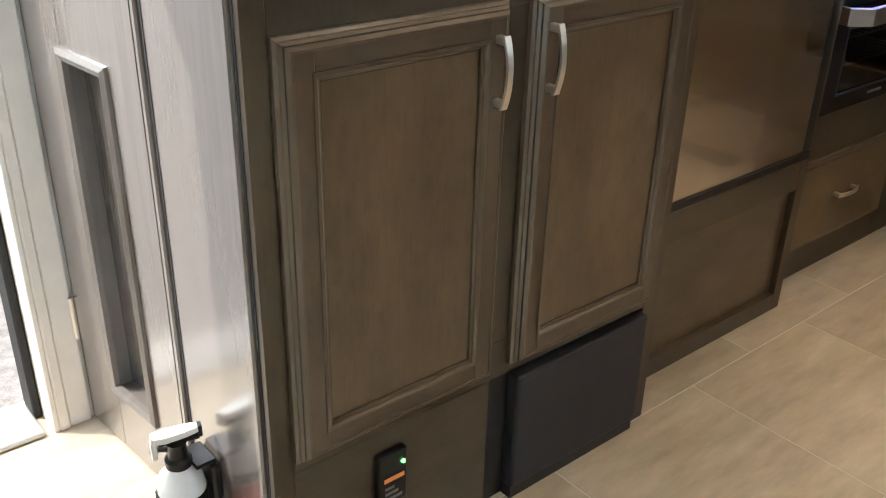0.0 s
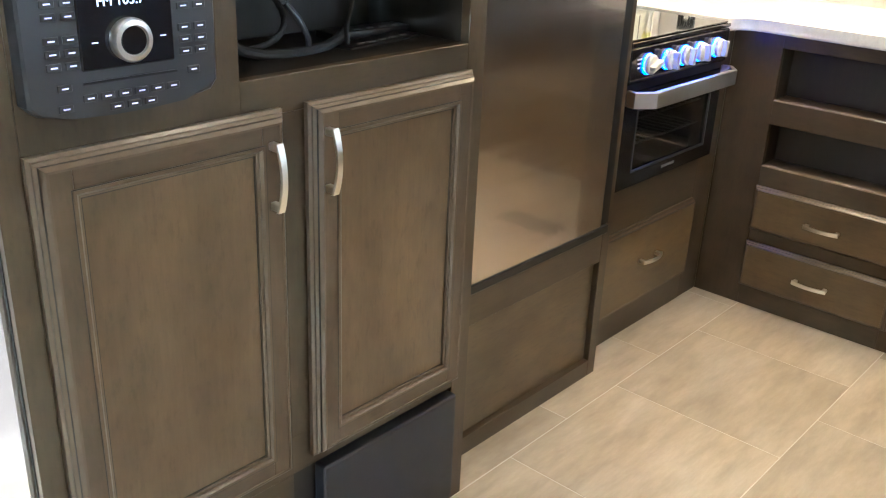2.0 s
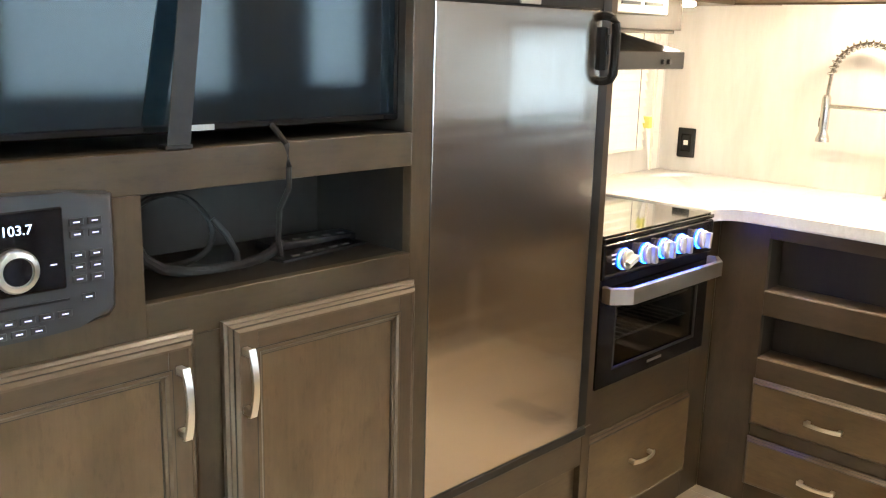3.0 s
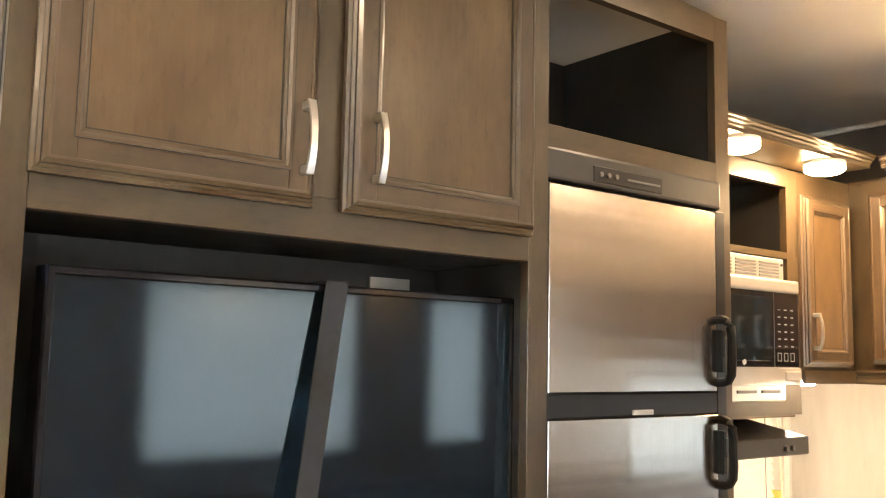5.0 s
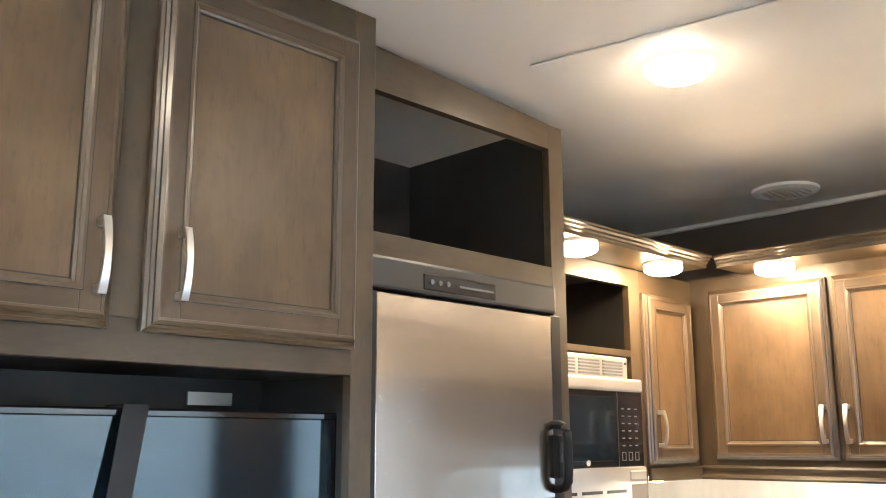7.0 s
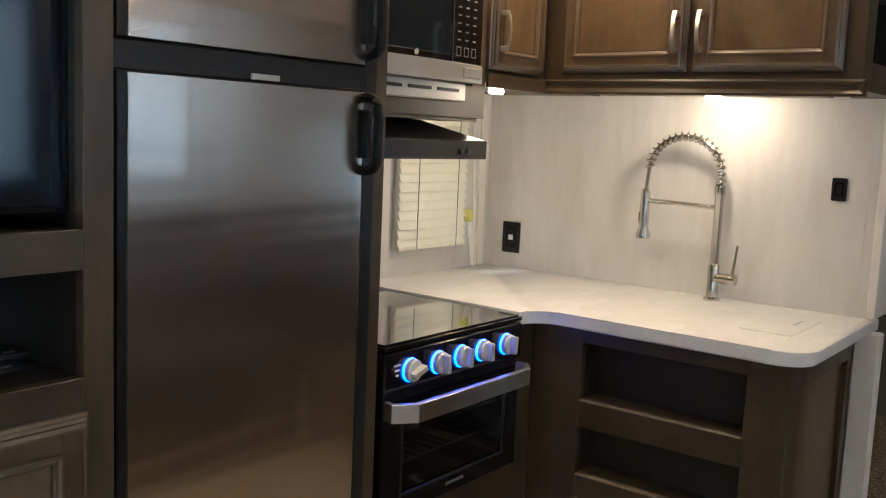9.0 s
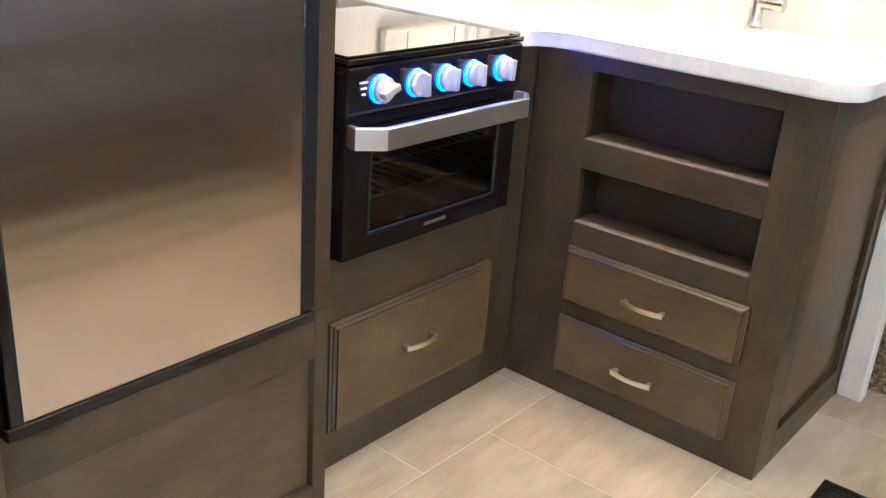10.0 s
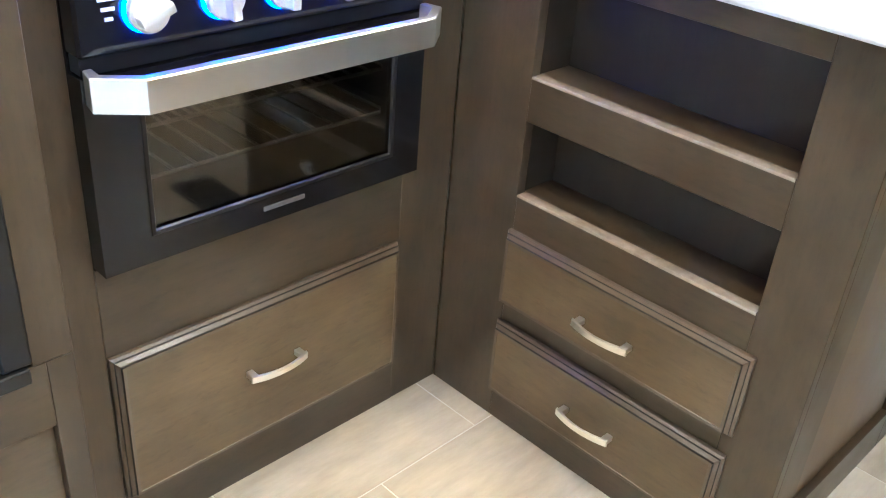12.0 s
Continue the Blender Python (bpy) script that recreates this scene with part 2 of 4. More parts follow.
def speckle_mat():
    m, nt, b = nodes_of("speckled_brown_carpet")
    v = tex(nt, 75, 5, 0.7)
    nt.links.new(ramp(nt, v, [(0.36, (0.055, 0.036, 0.018)), (0.5, (0.19, 0.135, 0.07)), (0.66, (0.42, 0.33, 0.2))]), b.inputs["Base Color"])
    b.inputs["Roughness"].default_value = 0.95
    bump(nt, b, v, 0.8, 0.004)
    return m


def shade_mat():
    m, nt, b = nodes_of("translucent_shade")
    out = nt.nodes["Material Output"]
    tr = nt.nodes.new("ShaderNodeBsdfTranslucent")
    tr.inputs[0].default_value = (0.8, 0.84, 0.86, 1)
    mx = nt.nodes.new("ShaderNodeMixShader")
    mx.inputs[0].default_value = 0.5
    b.inputs["Base Color"].default_value = (0.78, 0.77, 0.72, 1)
    b.inputs["Roughness"].default_value = 0.8
    nt.links.new(b.outputs[0], mx.inputs[1])
    nt.links.new(tr.outputs[0], mx.inputs[2])
    nt.links.new(mx.outputs[0], out.inputs[0])
    return m


def gravel_mat():
    m, nt, b = nodes_of("pale_gravel")
    v = tex(nt, 22, 6, 0.75)
    g = tex(nt, 0.6, 3, 0.5)
    c = ramp(nt, v, [(0.3, (0.30, 0.28, 0.25)), (0.5, (0.46, 0.43, 0.40)), (0.7, (0.62, 0.59, 0.55))])
    c = mix(nt, 0.4, c, ramp(nt, g, [(0.3, (0.8, 0.8, 0.8)), (0.7, (1.1, 1.1, 1.1))]), "MULTIPLY")
    nt.links.new(c, b.inputs["Base Color"])
    b.inputs["Roughness"].default_value = 0.9
    bump(nt, b, v, 0.8, 0.02)
    return m


CEIL = ceiling_mat()
SPLASH = splash_mat()
QUARTZ = quartz_mat()
TILE = tile_mat()
GROUT = plain("vinyl_joint", (0.66, 0.60, 0.50), 0.6, 0, 0.1)
CARPET = speckle_mat()
SHADE = shade_mat()
GRAVEL = gravel_mat()
WALLV = plain("brown_wall_vinyl", (0.19, 0.155, 0.125), 0.55, 0, 0.08, 6, 0.1, 200)
SOFA = plain("brown_upholstery", (0.060, 0.048, 0.040), 0.6, 0, 0.2, 9, 0.3, 120)
TYRE = plain("tyre_rubber", (0.025, 0.025, 0.027), 0.8, 0, 0.2)
ALLOY = plain("alloy_rim", (0.55, 0.56, 0.58), 0.34, 0.9)
CARPAINT = plain("grey_car_paint", (0.30, 0.34, 0.40), 0.22, 0.4, 0.03)
CREAM = plain("cream_blind", (0.80, 0.775, 0.64), 0.5, 0, 0.04)


# ---- mesh helpers ----
def bx(bm, x0, x1, y0, y1, z0, z1, bev=0.0, seg=1):
    vs = [bm.verts.new((x, y, z)) for z in (z0, z1) for y in (y0, y1) for x in (x0, x1)]
    fs = [bm.faces.new([vs[i] for i in f]) for f in
          ((0, 2, 3, 1), (4, 5, 7, 6), (0, 1, 5, 4), (2, 6, 7, 3), (0, 4, 6, 2), (1, 3, 7, 5))]
    if bev:
        es = list({e for f in fs for e in f.edges})
        bmesh.ops.bevel(bm, geom=es, offset=bev, segments=seg, profile=0.6, affect="EDGES")
    return bm


def box(x0, x1, y0, y1, z0, z1, bev=0.0, seg=1):
    return bx(bmesh.new(), x0, x1, y0, y1, z0, z1, bev, seg)


def lathe(bm, prof, m=Matrix(), n=24):
    """Turn (radius, height) rows round local Z, closed at both ends."""
    rings = []
    for r, h in prof:
        rings.append([bm.verts.new(m @ Vector((r * math.cos(2 * math.pi * k / n), r * math.sin(2 * math.pi * k / n), h))) for k in range(n)])
    for a, b in zip(rings, rings[1:]):
        for k in range(n):
            bm.faces.new((a[k], a[(k + 1) % n], b[(k + 1) % n], b[k]))
    bm.faces.new(rings[0][::-1])
    bm.faces.new(rings[-1])
    return bm


def tube(bm, pts, r, n=10):
    """A round bar through points."""
    pts = [Vector(p) for p in pts]
    rings = []
    up = Vector((0.13, 0.31, 0.94))
    for i, p in enumerate(pts):
        d = (pts[min(i + 1, len(pts) - 1)] - pts[max(i - 1, 0)]).normalized()
        a = d.cross(up).normalized()
        b = d.cross(a)
        rr = r[i] if isinstance(r, (list, tuple)) else r
        rings.append([bm.verts.new(p + rr * (math.cos(t) * a + math.sin(t) * b)) for t in [2 * math.pi * k / n for k in range(n)]])
    for a, b in zip(rings, rings[1:]):
        for k in range(n):
            bm.faces.new((a[k], a[(k + 1) % n], b[(k + 1) % n], b[k]))
    bm.faces.new(rings[0][::-1])
    bm.faces.new(rings[-1])
    return bm


def rings(bm, x0, x1, z0, z1, prof, cap=False):
    """A mitred moulding round a rectangle in the XZ plane: rows of (inset, y)."""
    loops = []
    for d, y in prof:
        loops.append([bm.verts.new(p) for p in ((x0 + d, y, z0 + d), (x1 - d, y, z0 + d), (x1 - d, y, z1 - d), (x0 + d, y, z1 - d))])
    for a, b in zip(loops, loops[1:]):
        for k in range(4):
            bm.faces.new((a[k], a[(k + 1) % 4], b[(k + 1) % 4], b[k]))
    if cap:
        bm.faces.new(loops[-1])
    return bm


def prism(bm, outline, z0, z1, bev=0.0, seg=2):
    """An outline in the XY plane pulled up from z0 to z1."""
    lo = [bm.verts.new((x, y, z0)) for x, y in outline]
    hi = [bm.verts.new((x, y, z1)) for x, y in outline]
    n = len(outline)
    bm.faces.new(lo[::-1])
    top = bm.faces.new(hi)
    for k in range(n):
        bm.faces.new((lo[k], lo[(k + 1) % n], hi[(k + 1) % n], hi[k]))
    if bev:
        bmesh.ops.bevel(bm, geom=list(top.edges), offset=bev, segments=seg, profile=0.6, affect="EDGES")
    return bm


def obj(name, bm, material, smooth=False):
    bmesh.ops.recalc_face_normals(bm, faces=bm.faces)
    me = bpy.data.meshes.new(name)
    bm.to_mesh(me)
    bm.free()
    me.materials.append(material)
    if smooth:
        me.shade_smooth()
        me.set_sharp_from_angle(angle=radians(35))
    return new(name, me)


def part(name, bm, material, parent, label="", smooth=False):
    ob = obj(name, bm, material, smooth)
    ob.parent = parent
    if label:
        tagged(ob, label)
    return ob


def thing(name, m, label, category, group=""):
    e = new(name)
    e.empty_display_size = 0.05
    e.matrix_world = m
    return tagged(e, label, category, group)


def structure(name, bm, material, label="", category="", smooth=False):
    return tagged(obj(name, bm, material, smooth), label, category, "", "structure")


TURNED = pose(0, 0, 0, 0, 0, -90)   # local front -Y becomes -X in the world; local X runs to -Y


def pull(parent, x, y, z, upright=True, length=0.104):
    """An arched bar handle on the face at y."""
    bm = bmesh.new()
    n = 11
    secs = []
    for k in range(n):
        u = k / (n - 1)
        s = (u - 0.5) * length
        out = 0.026 - 0.010 * (2 * u - 1) ** 2
        w = 0.0055 + 0.0012 * abs(2 * u - 1)
        th = 0.0038
        secs.append([(s, -out, w), (s, -out - th, w * 0.85), (s, -out - th, -w * 0.85), (s, -out, -w)])
    lp = []
    for sec in secs:
        lp.append([bm.verts.new((x + c, y + b, z + a) if upright else (x + a, y + b, z + c)) for a, b, c in sec])
    for a, b in zip(lp, lp[1:]):
        for k in range(4):
            bm.faces.new((a[k], a[(k + 1) % 4], b[(k + 1) % 4], b[k]))
    bm.faces.new(lp[0])
    bm.faces.new(lp[-1])
    for sgn in (-1, 1):
        s = sgn * (length / 2 - 0.007)
        if upright:
            bx(bm, x - 0.0055, x + 0.0055, y - 0.02, y, z + s - 0.006, z + s + 0.006, 0.0015)
        else:
            bx(bm, x + s - 0.006, x + s + 0.006, y - 0.02, y, z - 0.0055, z + 0.0055, 0.0015)
    return part("handle", bm, CHROME, parent, "satin nickel arched bar handle", True)


def door_leaf(parent, x0, x1, z0, z1, yb, handle=None, th=0.025, rail=0.048, name="door"):
    """A framed door leaf; its back lies at yb and it comes forward by th."""
    yf = yb - th
    body = part(name, box(x0 + 0.012, x1 - 0.012, yf + 0.009, yb, z0 + 0.012, z1 - 0.012), WOOD_P, parent)
    e = 0.0180
    for a, b in ((x0 + e, x0 + rail), (x1 - rail, x1 - e)):
        part("stile", box(a, b, yf, yb - 0.003, z0 + e, z1 - e, 0.0008), DOOR_V, body)
    for a, b in ((z0 + e, z0 + rail), (z1 - rail, z1 - e)):
        part("rail", box(x0 + rail, x1 - rail, yf + 0.0006, yb - 0.003, a, b, 0.0008), DOOR_H, body)
    edge = rings(bmesh.new(), x0, x1, z0, z1,
                 [(0.016, yb), (0, yb), (0, yf + 0.016), (0.0045, yf + 0.013), (0.005, yf + 0.0100), (0.0095, yf + 0.0065), (0.010, yf + 0.0035), (0.0150, yf - 0.0012), (0.0185, yf - 0.0010), (0.019, yf + 0.0005)])
    part("edge_moulding", edge, DOOR_M, body)
    groove = rings(bmesh.new(), x0, x1, z0, z1, [(0.0091, yf + 0.0064), (0.0096, yf + 0.0034)])
    part("glaze_line", groove, GLAZE, body, "dark glaze left in the edge steps")
    bead = rings(bmesh.new(), x0 + rail, x1 - rail, z0 + rail, z1 - rail,
                 [(-0.003, yf + 0.001), (-0.003, yf - 0.0012), (0.0015, yf - 0.0012), (0.0050, yf + 0.0022), (0.0053, yf + 0.0045), (0.0095, yf + 0.0060), (0.0100, yf + 0.0095)])
    part("bead", bead, DOOR_M, body)
    line = rings(bmesh.new(), x0 + rail, x1 - rail, z0 + rail, z1 - rail, [(-0.0046, yf + 0.001), (-0.0046, yf - 0.0004), (-0.0031, yf - 0.0004), (-0.0031, yf + 0.001)])
    rings(line, x0 + rail, x1 - rail, z0 + rail, z1 - rail, [(0.0098, yf + 0.010), (0.0098, yf + 0.0086), (0.0120, yf + 0.0086), (0.0120, yf + 0.010)])
    part("glaze_line", line, GLAZE, body, "dark glaze left in the moulding groove")
    if handle:
        hx, hz, up = handle
        pull(body, hx, yf, hz, up)
    return body


def drawer_front(parent, x0, x1, z0, z1, yb, hx, hz, th=0.022):
    """A slab drawer front with a moulded edge."""
    yf = yb - th
    body = part("drawer_front", box(x0 + 0.0125, x1 - 0.0125, yf, yb, z0 + 0.0125, z1 - 0.0125), DRAWER, parent)
    edge = rings(bmesh.new(), x0, x1, z0, z1, [(0.013, yb), (0, yb), (0, yf + 0.014), (0.0040, yf + 0.0105), (0.0044, yf + 0.0080), (0.0095, yf + 0.0030), (0.0100, yf - 0.0008), (0.0150, yf - 0.0008), (0.0155, yf + 0.0004)])
    part("edge_moulding", edge, DOOR_M, body)
    groove = rings(bmesh.new(), x0, x1, z0, z1, [(0.0036, yf + 0.0104), (0.0040, yf + 0.0079)])
    rings(groove, x0, x1, z0, z1, [(0.0091, yf + 0.0029), (0.0096, yf - 0.0005)])
    part("glaze_line", groove, GLAZE, body, "dark glaze left in the edge steps")
    pull(body, hx, yf, hz, False)
    return body

# ---- shell ----
CEIL_Z = 2.325
NORTH = 2.556
EAST = 5.865
# floor under the tiles
structure("floor", box(0.6, 8.2, -0.6, NORTH + 0.14, -0.06, -0.0008), GROUT, "beige stone-look vinyl tile floor", "floor")
cl = structure("ceiling", box(0.6, 8.2, -0.6, NORTH + 0.14, CEIL_Z, CEIL_Z + 0.06), CEIL, "white ceiling panel with fine texture", "ceiling")


def wall_y(name, y0, y1, x0, x1, holes, mat, label):
    """A wall along x with rectangular holes (x0, x1, z0, z1), in order of x."""
    bm = bmesh.new()
    x = x0
    for a, b, c, d in holes:
        bx(bm, x, a, y0, y1, 0, CEIL_Z)
        if c > 0.01:
            bx(bm, a, b, y0, y1, 0, c)
        bx(bm, a, b, y0, y1, d, CEIL_Z)
        x = b
    bx(bm, x, x1, y0, y1, 0, CEIL_Z)
    return structure(name, bm, mat, label, "wall")


DOOR = (2.30, 2.970, 0.0, 1.93)
WIN = (5.395, 5.655, 1.00, 1.39)
wall_y("wall_north", NORTH, NORTH + 0.12, 0.6, 8.2, [DOOR, WIN], SPLASH, "pale stone-look panel wall with doorway and window")
# WS0 is an unseen opening, added for cool light on the entry side
WS0 = (1.35, 2.55, 0.85, 1.77)
WS1 = (4.18, 5.17, 1.06, 1.77)
WS2 = (5.58, 5.93, 1.08, 1.77)
WS3 = (7.05, 7.85, 0.83, 1.42)
PALEV = plain("pale_wall_vinyl", (0.52, 0.47, 0.41), 0.55, 0, 0.08, 6)
wall_y("wall_south_east", -0.6, -0.5, 6.1, 8.2, [WS3], PALEV, "pale vinyl wall with shaded window")
wall_y("wall_south", -0.6, -0.5, 0.6, 6.1, [WS0, WS1, WS2], WALLV, "brown vinyl wall with shaded windows")
# Unseen dark board, added so the refrigerator steel has something dark to mirror
structure("wall_south_lower", box(0.7, 8.1, -0.4995, -0.485, 0, 0.80), plain("dark_reflected_board", (0.075, 0.060, 0.050), 0.6), "unseen dark brown lower wall board, added for reflections", "wall")
structure("soffit_south", box(0.7, 6.1, -0.5, -0.22, 1.90, CEIL_Z), PALEV, "pale soffit along the ceiling", "soffit")
structure("soffit_south_east", box(6.1, 8.1, -0.5, -0.22, 1.90, CEIL_Z), PALEV, "pale soffit along the ceiling", "soffit")
for k, (a, b_, c, d) in enumerate((WS0, WS1, WS2, WS3)):
    win = tagged(new("window_%d" % (k + 2)), "shaded window in the brown wall", "window", "", "structure")
    fr_ = rings(bmesh.new(), a - 0.03, b_ + 0.03, c - 0.03, d + 0.03, [(0.03, -0.5), (0, -0.5), (0, -0.488), (0.03, -0.486), (0.034, -0.5), (0.034, -0.59), (0.03, -0.59)])
    part("window_frame", fr_, BLACK, win)
    part("pane", box(a + 0.004, b_ - 0.004, -0.574, -0.570, c + 0.004, d - 0.004), GLASS, win).visible_shadow = False
    part("roller_shade", box(a + 0.005, b_ - 0.005, -0.522, -0.520, c + 0.006, d - 0.002), SHADE, win, "white translucent roller shade pulled down")
structure("wall_west", box(0.6, 0.7, -0.5, NORTH, 0, CEIL_Z), WALLV, "brown vinyl wall", "wall")
structure("wall_east", box(8.1, 8.2, -0.5, NORTH, 0, CEIL_Z), WALLV, "brown vinyl wall", "wall")
structure("wall_partition", box(EAST, EAST + 0.1, 1.325, NORTH, 0, CEIL_Z), SPLASH, "pale stone-look panel backsplash wall", "wall")
structure("wall_partition_end", box(EAST, EAST + 0.1, 1.300, 1.3245, 0.8885, CEIL_Z), SPLASH, "pale stone-look panel wall end", "wall")
structure("trim_post_upper", box(EAST - 0.006, EAST + 0.13, 1.277, 1.2995, 0.8885, CEIL_Z - 0.001, 0.003), WHITETRIM, "white painted wall end trim", "trim")
structure("trim_post", box(5.853, 5.900, 1.257, 1.321, 0, 0.8525, 0.004), WHITETRIM, "white painted wall end trim", "trim")

# ---- bench seat along the window wall ----
bench = thing("bench_seat", pose(4.12, -0.484, 0), "dark brown upholstered bench seat along the window wall", "bench")
part("base", box(0, 1.80, 0.0, 0.745, 0, 0.33, 0.004), plain("dark_bench_base", (0.030, 0.022, 0.016), 0.5), bench)
for k in range(2):
    part("seat_cushion", box(0.004 + 0.90 * k, 0.896 + 0.90 * k, 0.19, 0.775, 0.331, 0.455, 0.03, 3), SOFA, bench, "", True)
    part("back_cushion", box(0.004 + 0.90 * k, 0.896 + 0.90 * k, 0.003, 0.187, 0.331, 0.92, 0.03, 3), SOFA, bench, "", True)

# ---- entertainment centre ----
ECX0, ECX1, ECY = 3.078, 3.957, 1.846
ec = thing("entertainment_center", pose(0, 0, 0), "dark stained maple entertainment cabinet reaching the ceiling", "cabinet")
YB = ECY + 0.02
for a, b in ((ECX0, 3.112), (3.911, ECX1)):
    part("stile", box(a, b, ECY, YB, 0, CEIL_Z - 0.002, 0.001), WOOD_V, ec)
for a, b, c, d in ((3.112, 3.911, 2.245, CEIL_Z - 0.002), (3.112, 3.911, 1.674, 1.735), (3.112, 3.911, 1.130, 1.185), (3.424, 3.911, 0.925, 0.981), (3.112, 3.911, 0.285, 0.36)):
    part("rail", box(a, b, ECY, YB, c, d, 0.001), WOOD_H, ec)
part("mullion", box(3.46, 3.55, ECY, YB, 1.735, 2.245), WOOD_V, ec)
part("mullion", box(3.46, 3.55, ECY, YB, 0.36, 0.925), WOOD_V, ec)
part("radio_board", box(3.112, 3.424, ECY, YB, 0.925, 1.130), WOOD_V, ec)
part("base_board", box(3.112, 3.500, ECY, YB, 0, 0.285), WOOD_H, ec)
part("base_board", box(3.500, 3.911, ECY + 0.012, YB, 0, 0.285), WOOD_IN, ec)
part("side_panel", box(ECX1 - 0.016, ECX1, YB, NORTH - 0.003, 0, CEIL_Z - 0.002), WOOD_V, ec)
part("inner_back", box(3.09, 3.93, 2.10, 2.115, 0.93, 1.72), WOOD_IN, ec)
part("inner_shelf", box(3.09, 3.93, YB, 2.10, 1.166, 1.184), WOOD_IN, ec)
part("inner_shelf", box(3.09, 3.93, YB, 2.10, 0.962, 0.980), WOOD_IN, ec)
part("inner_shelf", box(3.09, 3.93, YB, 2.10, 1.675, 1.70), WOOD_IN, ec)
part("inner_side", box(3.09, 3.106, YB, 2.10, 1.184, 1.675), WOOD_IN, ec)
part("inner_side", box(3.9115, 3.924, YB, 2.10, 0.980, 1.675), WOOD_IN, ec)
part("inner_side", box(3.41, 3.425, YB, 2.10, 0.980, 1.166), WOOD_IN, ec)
door_leaf(ec, 3.108, 3.484, 1.716, 2.258, ECY - 0.004, (3.457, 1.807, True))
door_leaf(ec, 3.532, 3.908, 1.716, 2.258, ECY - 0.004, (3.575, 1.810, True))
door_leaf(ec, 3.110, 3.487, 0.3125, 0.937, ECY - 0.004, (3.453, 0.846, True))
door_leaf(ec, 3.534, 3.910, 0.3125, 0.937, ECY - 0.004, (3.558, 0.849, True))
# glossy entry-side flank with its narrow closet door
part("flank_panel", box(ECX0, ECX0 + 0.016, YB, 2.125, 0, CEIL_Z - 0.002), SIDE, ec, "glossy laminate flank facing the entry")
SEAM = (ECX0, 2.150)
SWING = pose(*SEAM, 0, 0, 0, 5.8) @ pose(-SEAM[0], -SEAM[1], 0)   # the closet door stands a little proud of the flank
CY0, CY1, CZ0, CZ1, LEAF_END = 2.268, 2.410, 0.150, 0.800, 2.545


def swung(bm):
    bm.transform(SWING)
    return bm


leaf = part("closet_door", swung(box(ECX0 + 0.034, ECX0 + 0.040, 2.166, LEAF_END - 0.002, 0.012, CEIL_Z - 0.01)), SIDE, ec, "narrow glossy closet door with recessed panel")
for a, b_, c, d in ((2.164, CY0, 0.01, CEIL_Z - 0.01), (CY1, LEAF_END, 0.01, CEIL_Z - 0.01)):
    part("stile", swung(box(ECX0, ECX0 + 0.034, a, b_, c, d, 0.001)), SIDE, leaf)
for c, d in ((0.01, CZ0), (CZ1, 0.93), (1.62, 1.75), (2.2, CEIL_Z - 0.01)):
    part("rail", swung(box(ECX0 + 0.0006, ECX0 + 0.034, CY0, CY1, c, d)), SIDE, leaf)
for c, d in ((CZ0, CZ1), (0.93, 1.62), (1.75, 2.2)):
    mold = rings(bmesh.new(), -CY1 - 0.012, -CY0 + 0.012, c - 0.012, d + 0.012, [(0.0, 0.001), (0.001, -0.006), (0.010, -0.010), (0.020, -0.006), (0.022, 0.004), (0.012, 0.004)])
    mold.transform(pose(ECX0, 0, 0) @ TURNED)
    part("panel_moulding", swung(mold), SIDE, leaf)
for z in (0.20, 1.55):
    part("hinge", swung(lathe(bmesh.new(), [(0.0055, 0), (0.0055, 0.092)], pose(ECX0 - 0.004, LEAF_END + 0.002, z), 10)), CHROME, leaf, "polished steel hinge", True)
for y in (1.8592, 2.1252):
    part("shadow_gap", box(ECX0 - 0.0012, ECX0 + 0.004, y, y + 0.0062, 0, CEIL_Z - 0.004), RUBBER, ec, "dark seam beside the laminate strip")
part("shadow_gap", box(ECX0 + 0.004, ECX0 + 0.010, 2.1505, 2.168, 0, CEIL_Z - 0.004), RUBBER, ec, "dark seam beside the closet door")
for y in (1.866, 2.1325):
    strip = rings(bmesh.new(), y, y + 0.017, 0, CEIL_Z - 0.004, [(0, 0), (0, 0.004), (0.004, 0.007)], True)
    strip.transform(Matrix(((0, -1, 0, ECX0), (1, 0, 0, 0), (0, 0, 1, 0), (0, 0, 0, 1))))
    part("edge_strip", strip, SIDE, ec)

# ---- entry doorway ----
jamb = bmesh.new()
bx(jamb, 2.958, 2.969, NORTH - 0.012, NORTH + 0.105, 0, 1.93, 0.002)
bx(jamb, 2.302, 2.314, NORTH - 0.012, NORTH + 0.105, 0, 1.93, 0.002)
bx(jamb, 2.314, 2.958, NORTH - 0.012, NORTH + 0.105, 1.918, 1.93, 0.002)
bx(jamb, 2.9695, 2.990, NORTH - 0.014, NORTH - 0.0005, 0, 1.95, 0.003)
bx(jamb, 2.9905, 3.034, NORTH - 0.010, NORTH - 0.0005, 0, 1.95, 0.002)
door1 = structure("door_1", jamb, WHITETRIM, "white entry door frame, standing open to daylight", "door frame")
part("weather_seal", box(2.940, 2.9575, NORTH + 0.060, NORTH + 0.125, 0.0, 1.93, 0.003), RUBBER, door1, "black rubber weather seal")
part("threshold", box(2.314, 2.940, NORTH - 0.012, NORTH + 0.105, 0.001, 0.012, 0.003), SILVERPL, door1, "silver threshold plate")

# ---- outside ----
structure("ground", box(-240, 240, -240, 240, -0.95, -0.9), GRAVEL, "pale dusty gravel lot in sunlight", "ground")

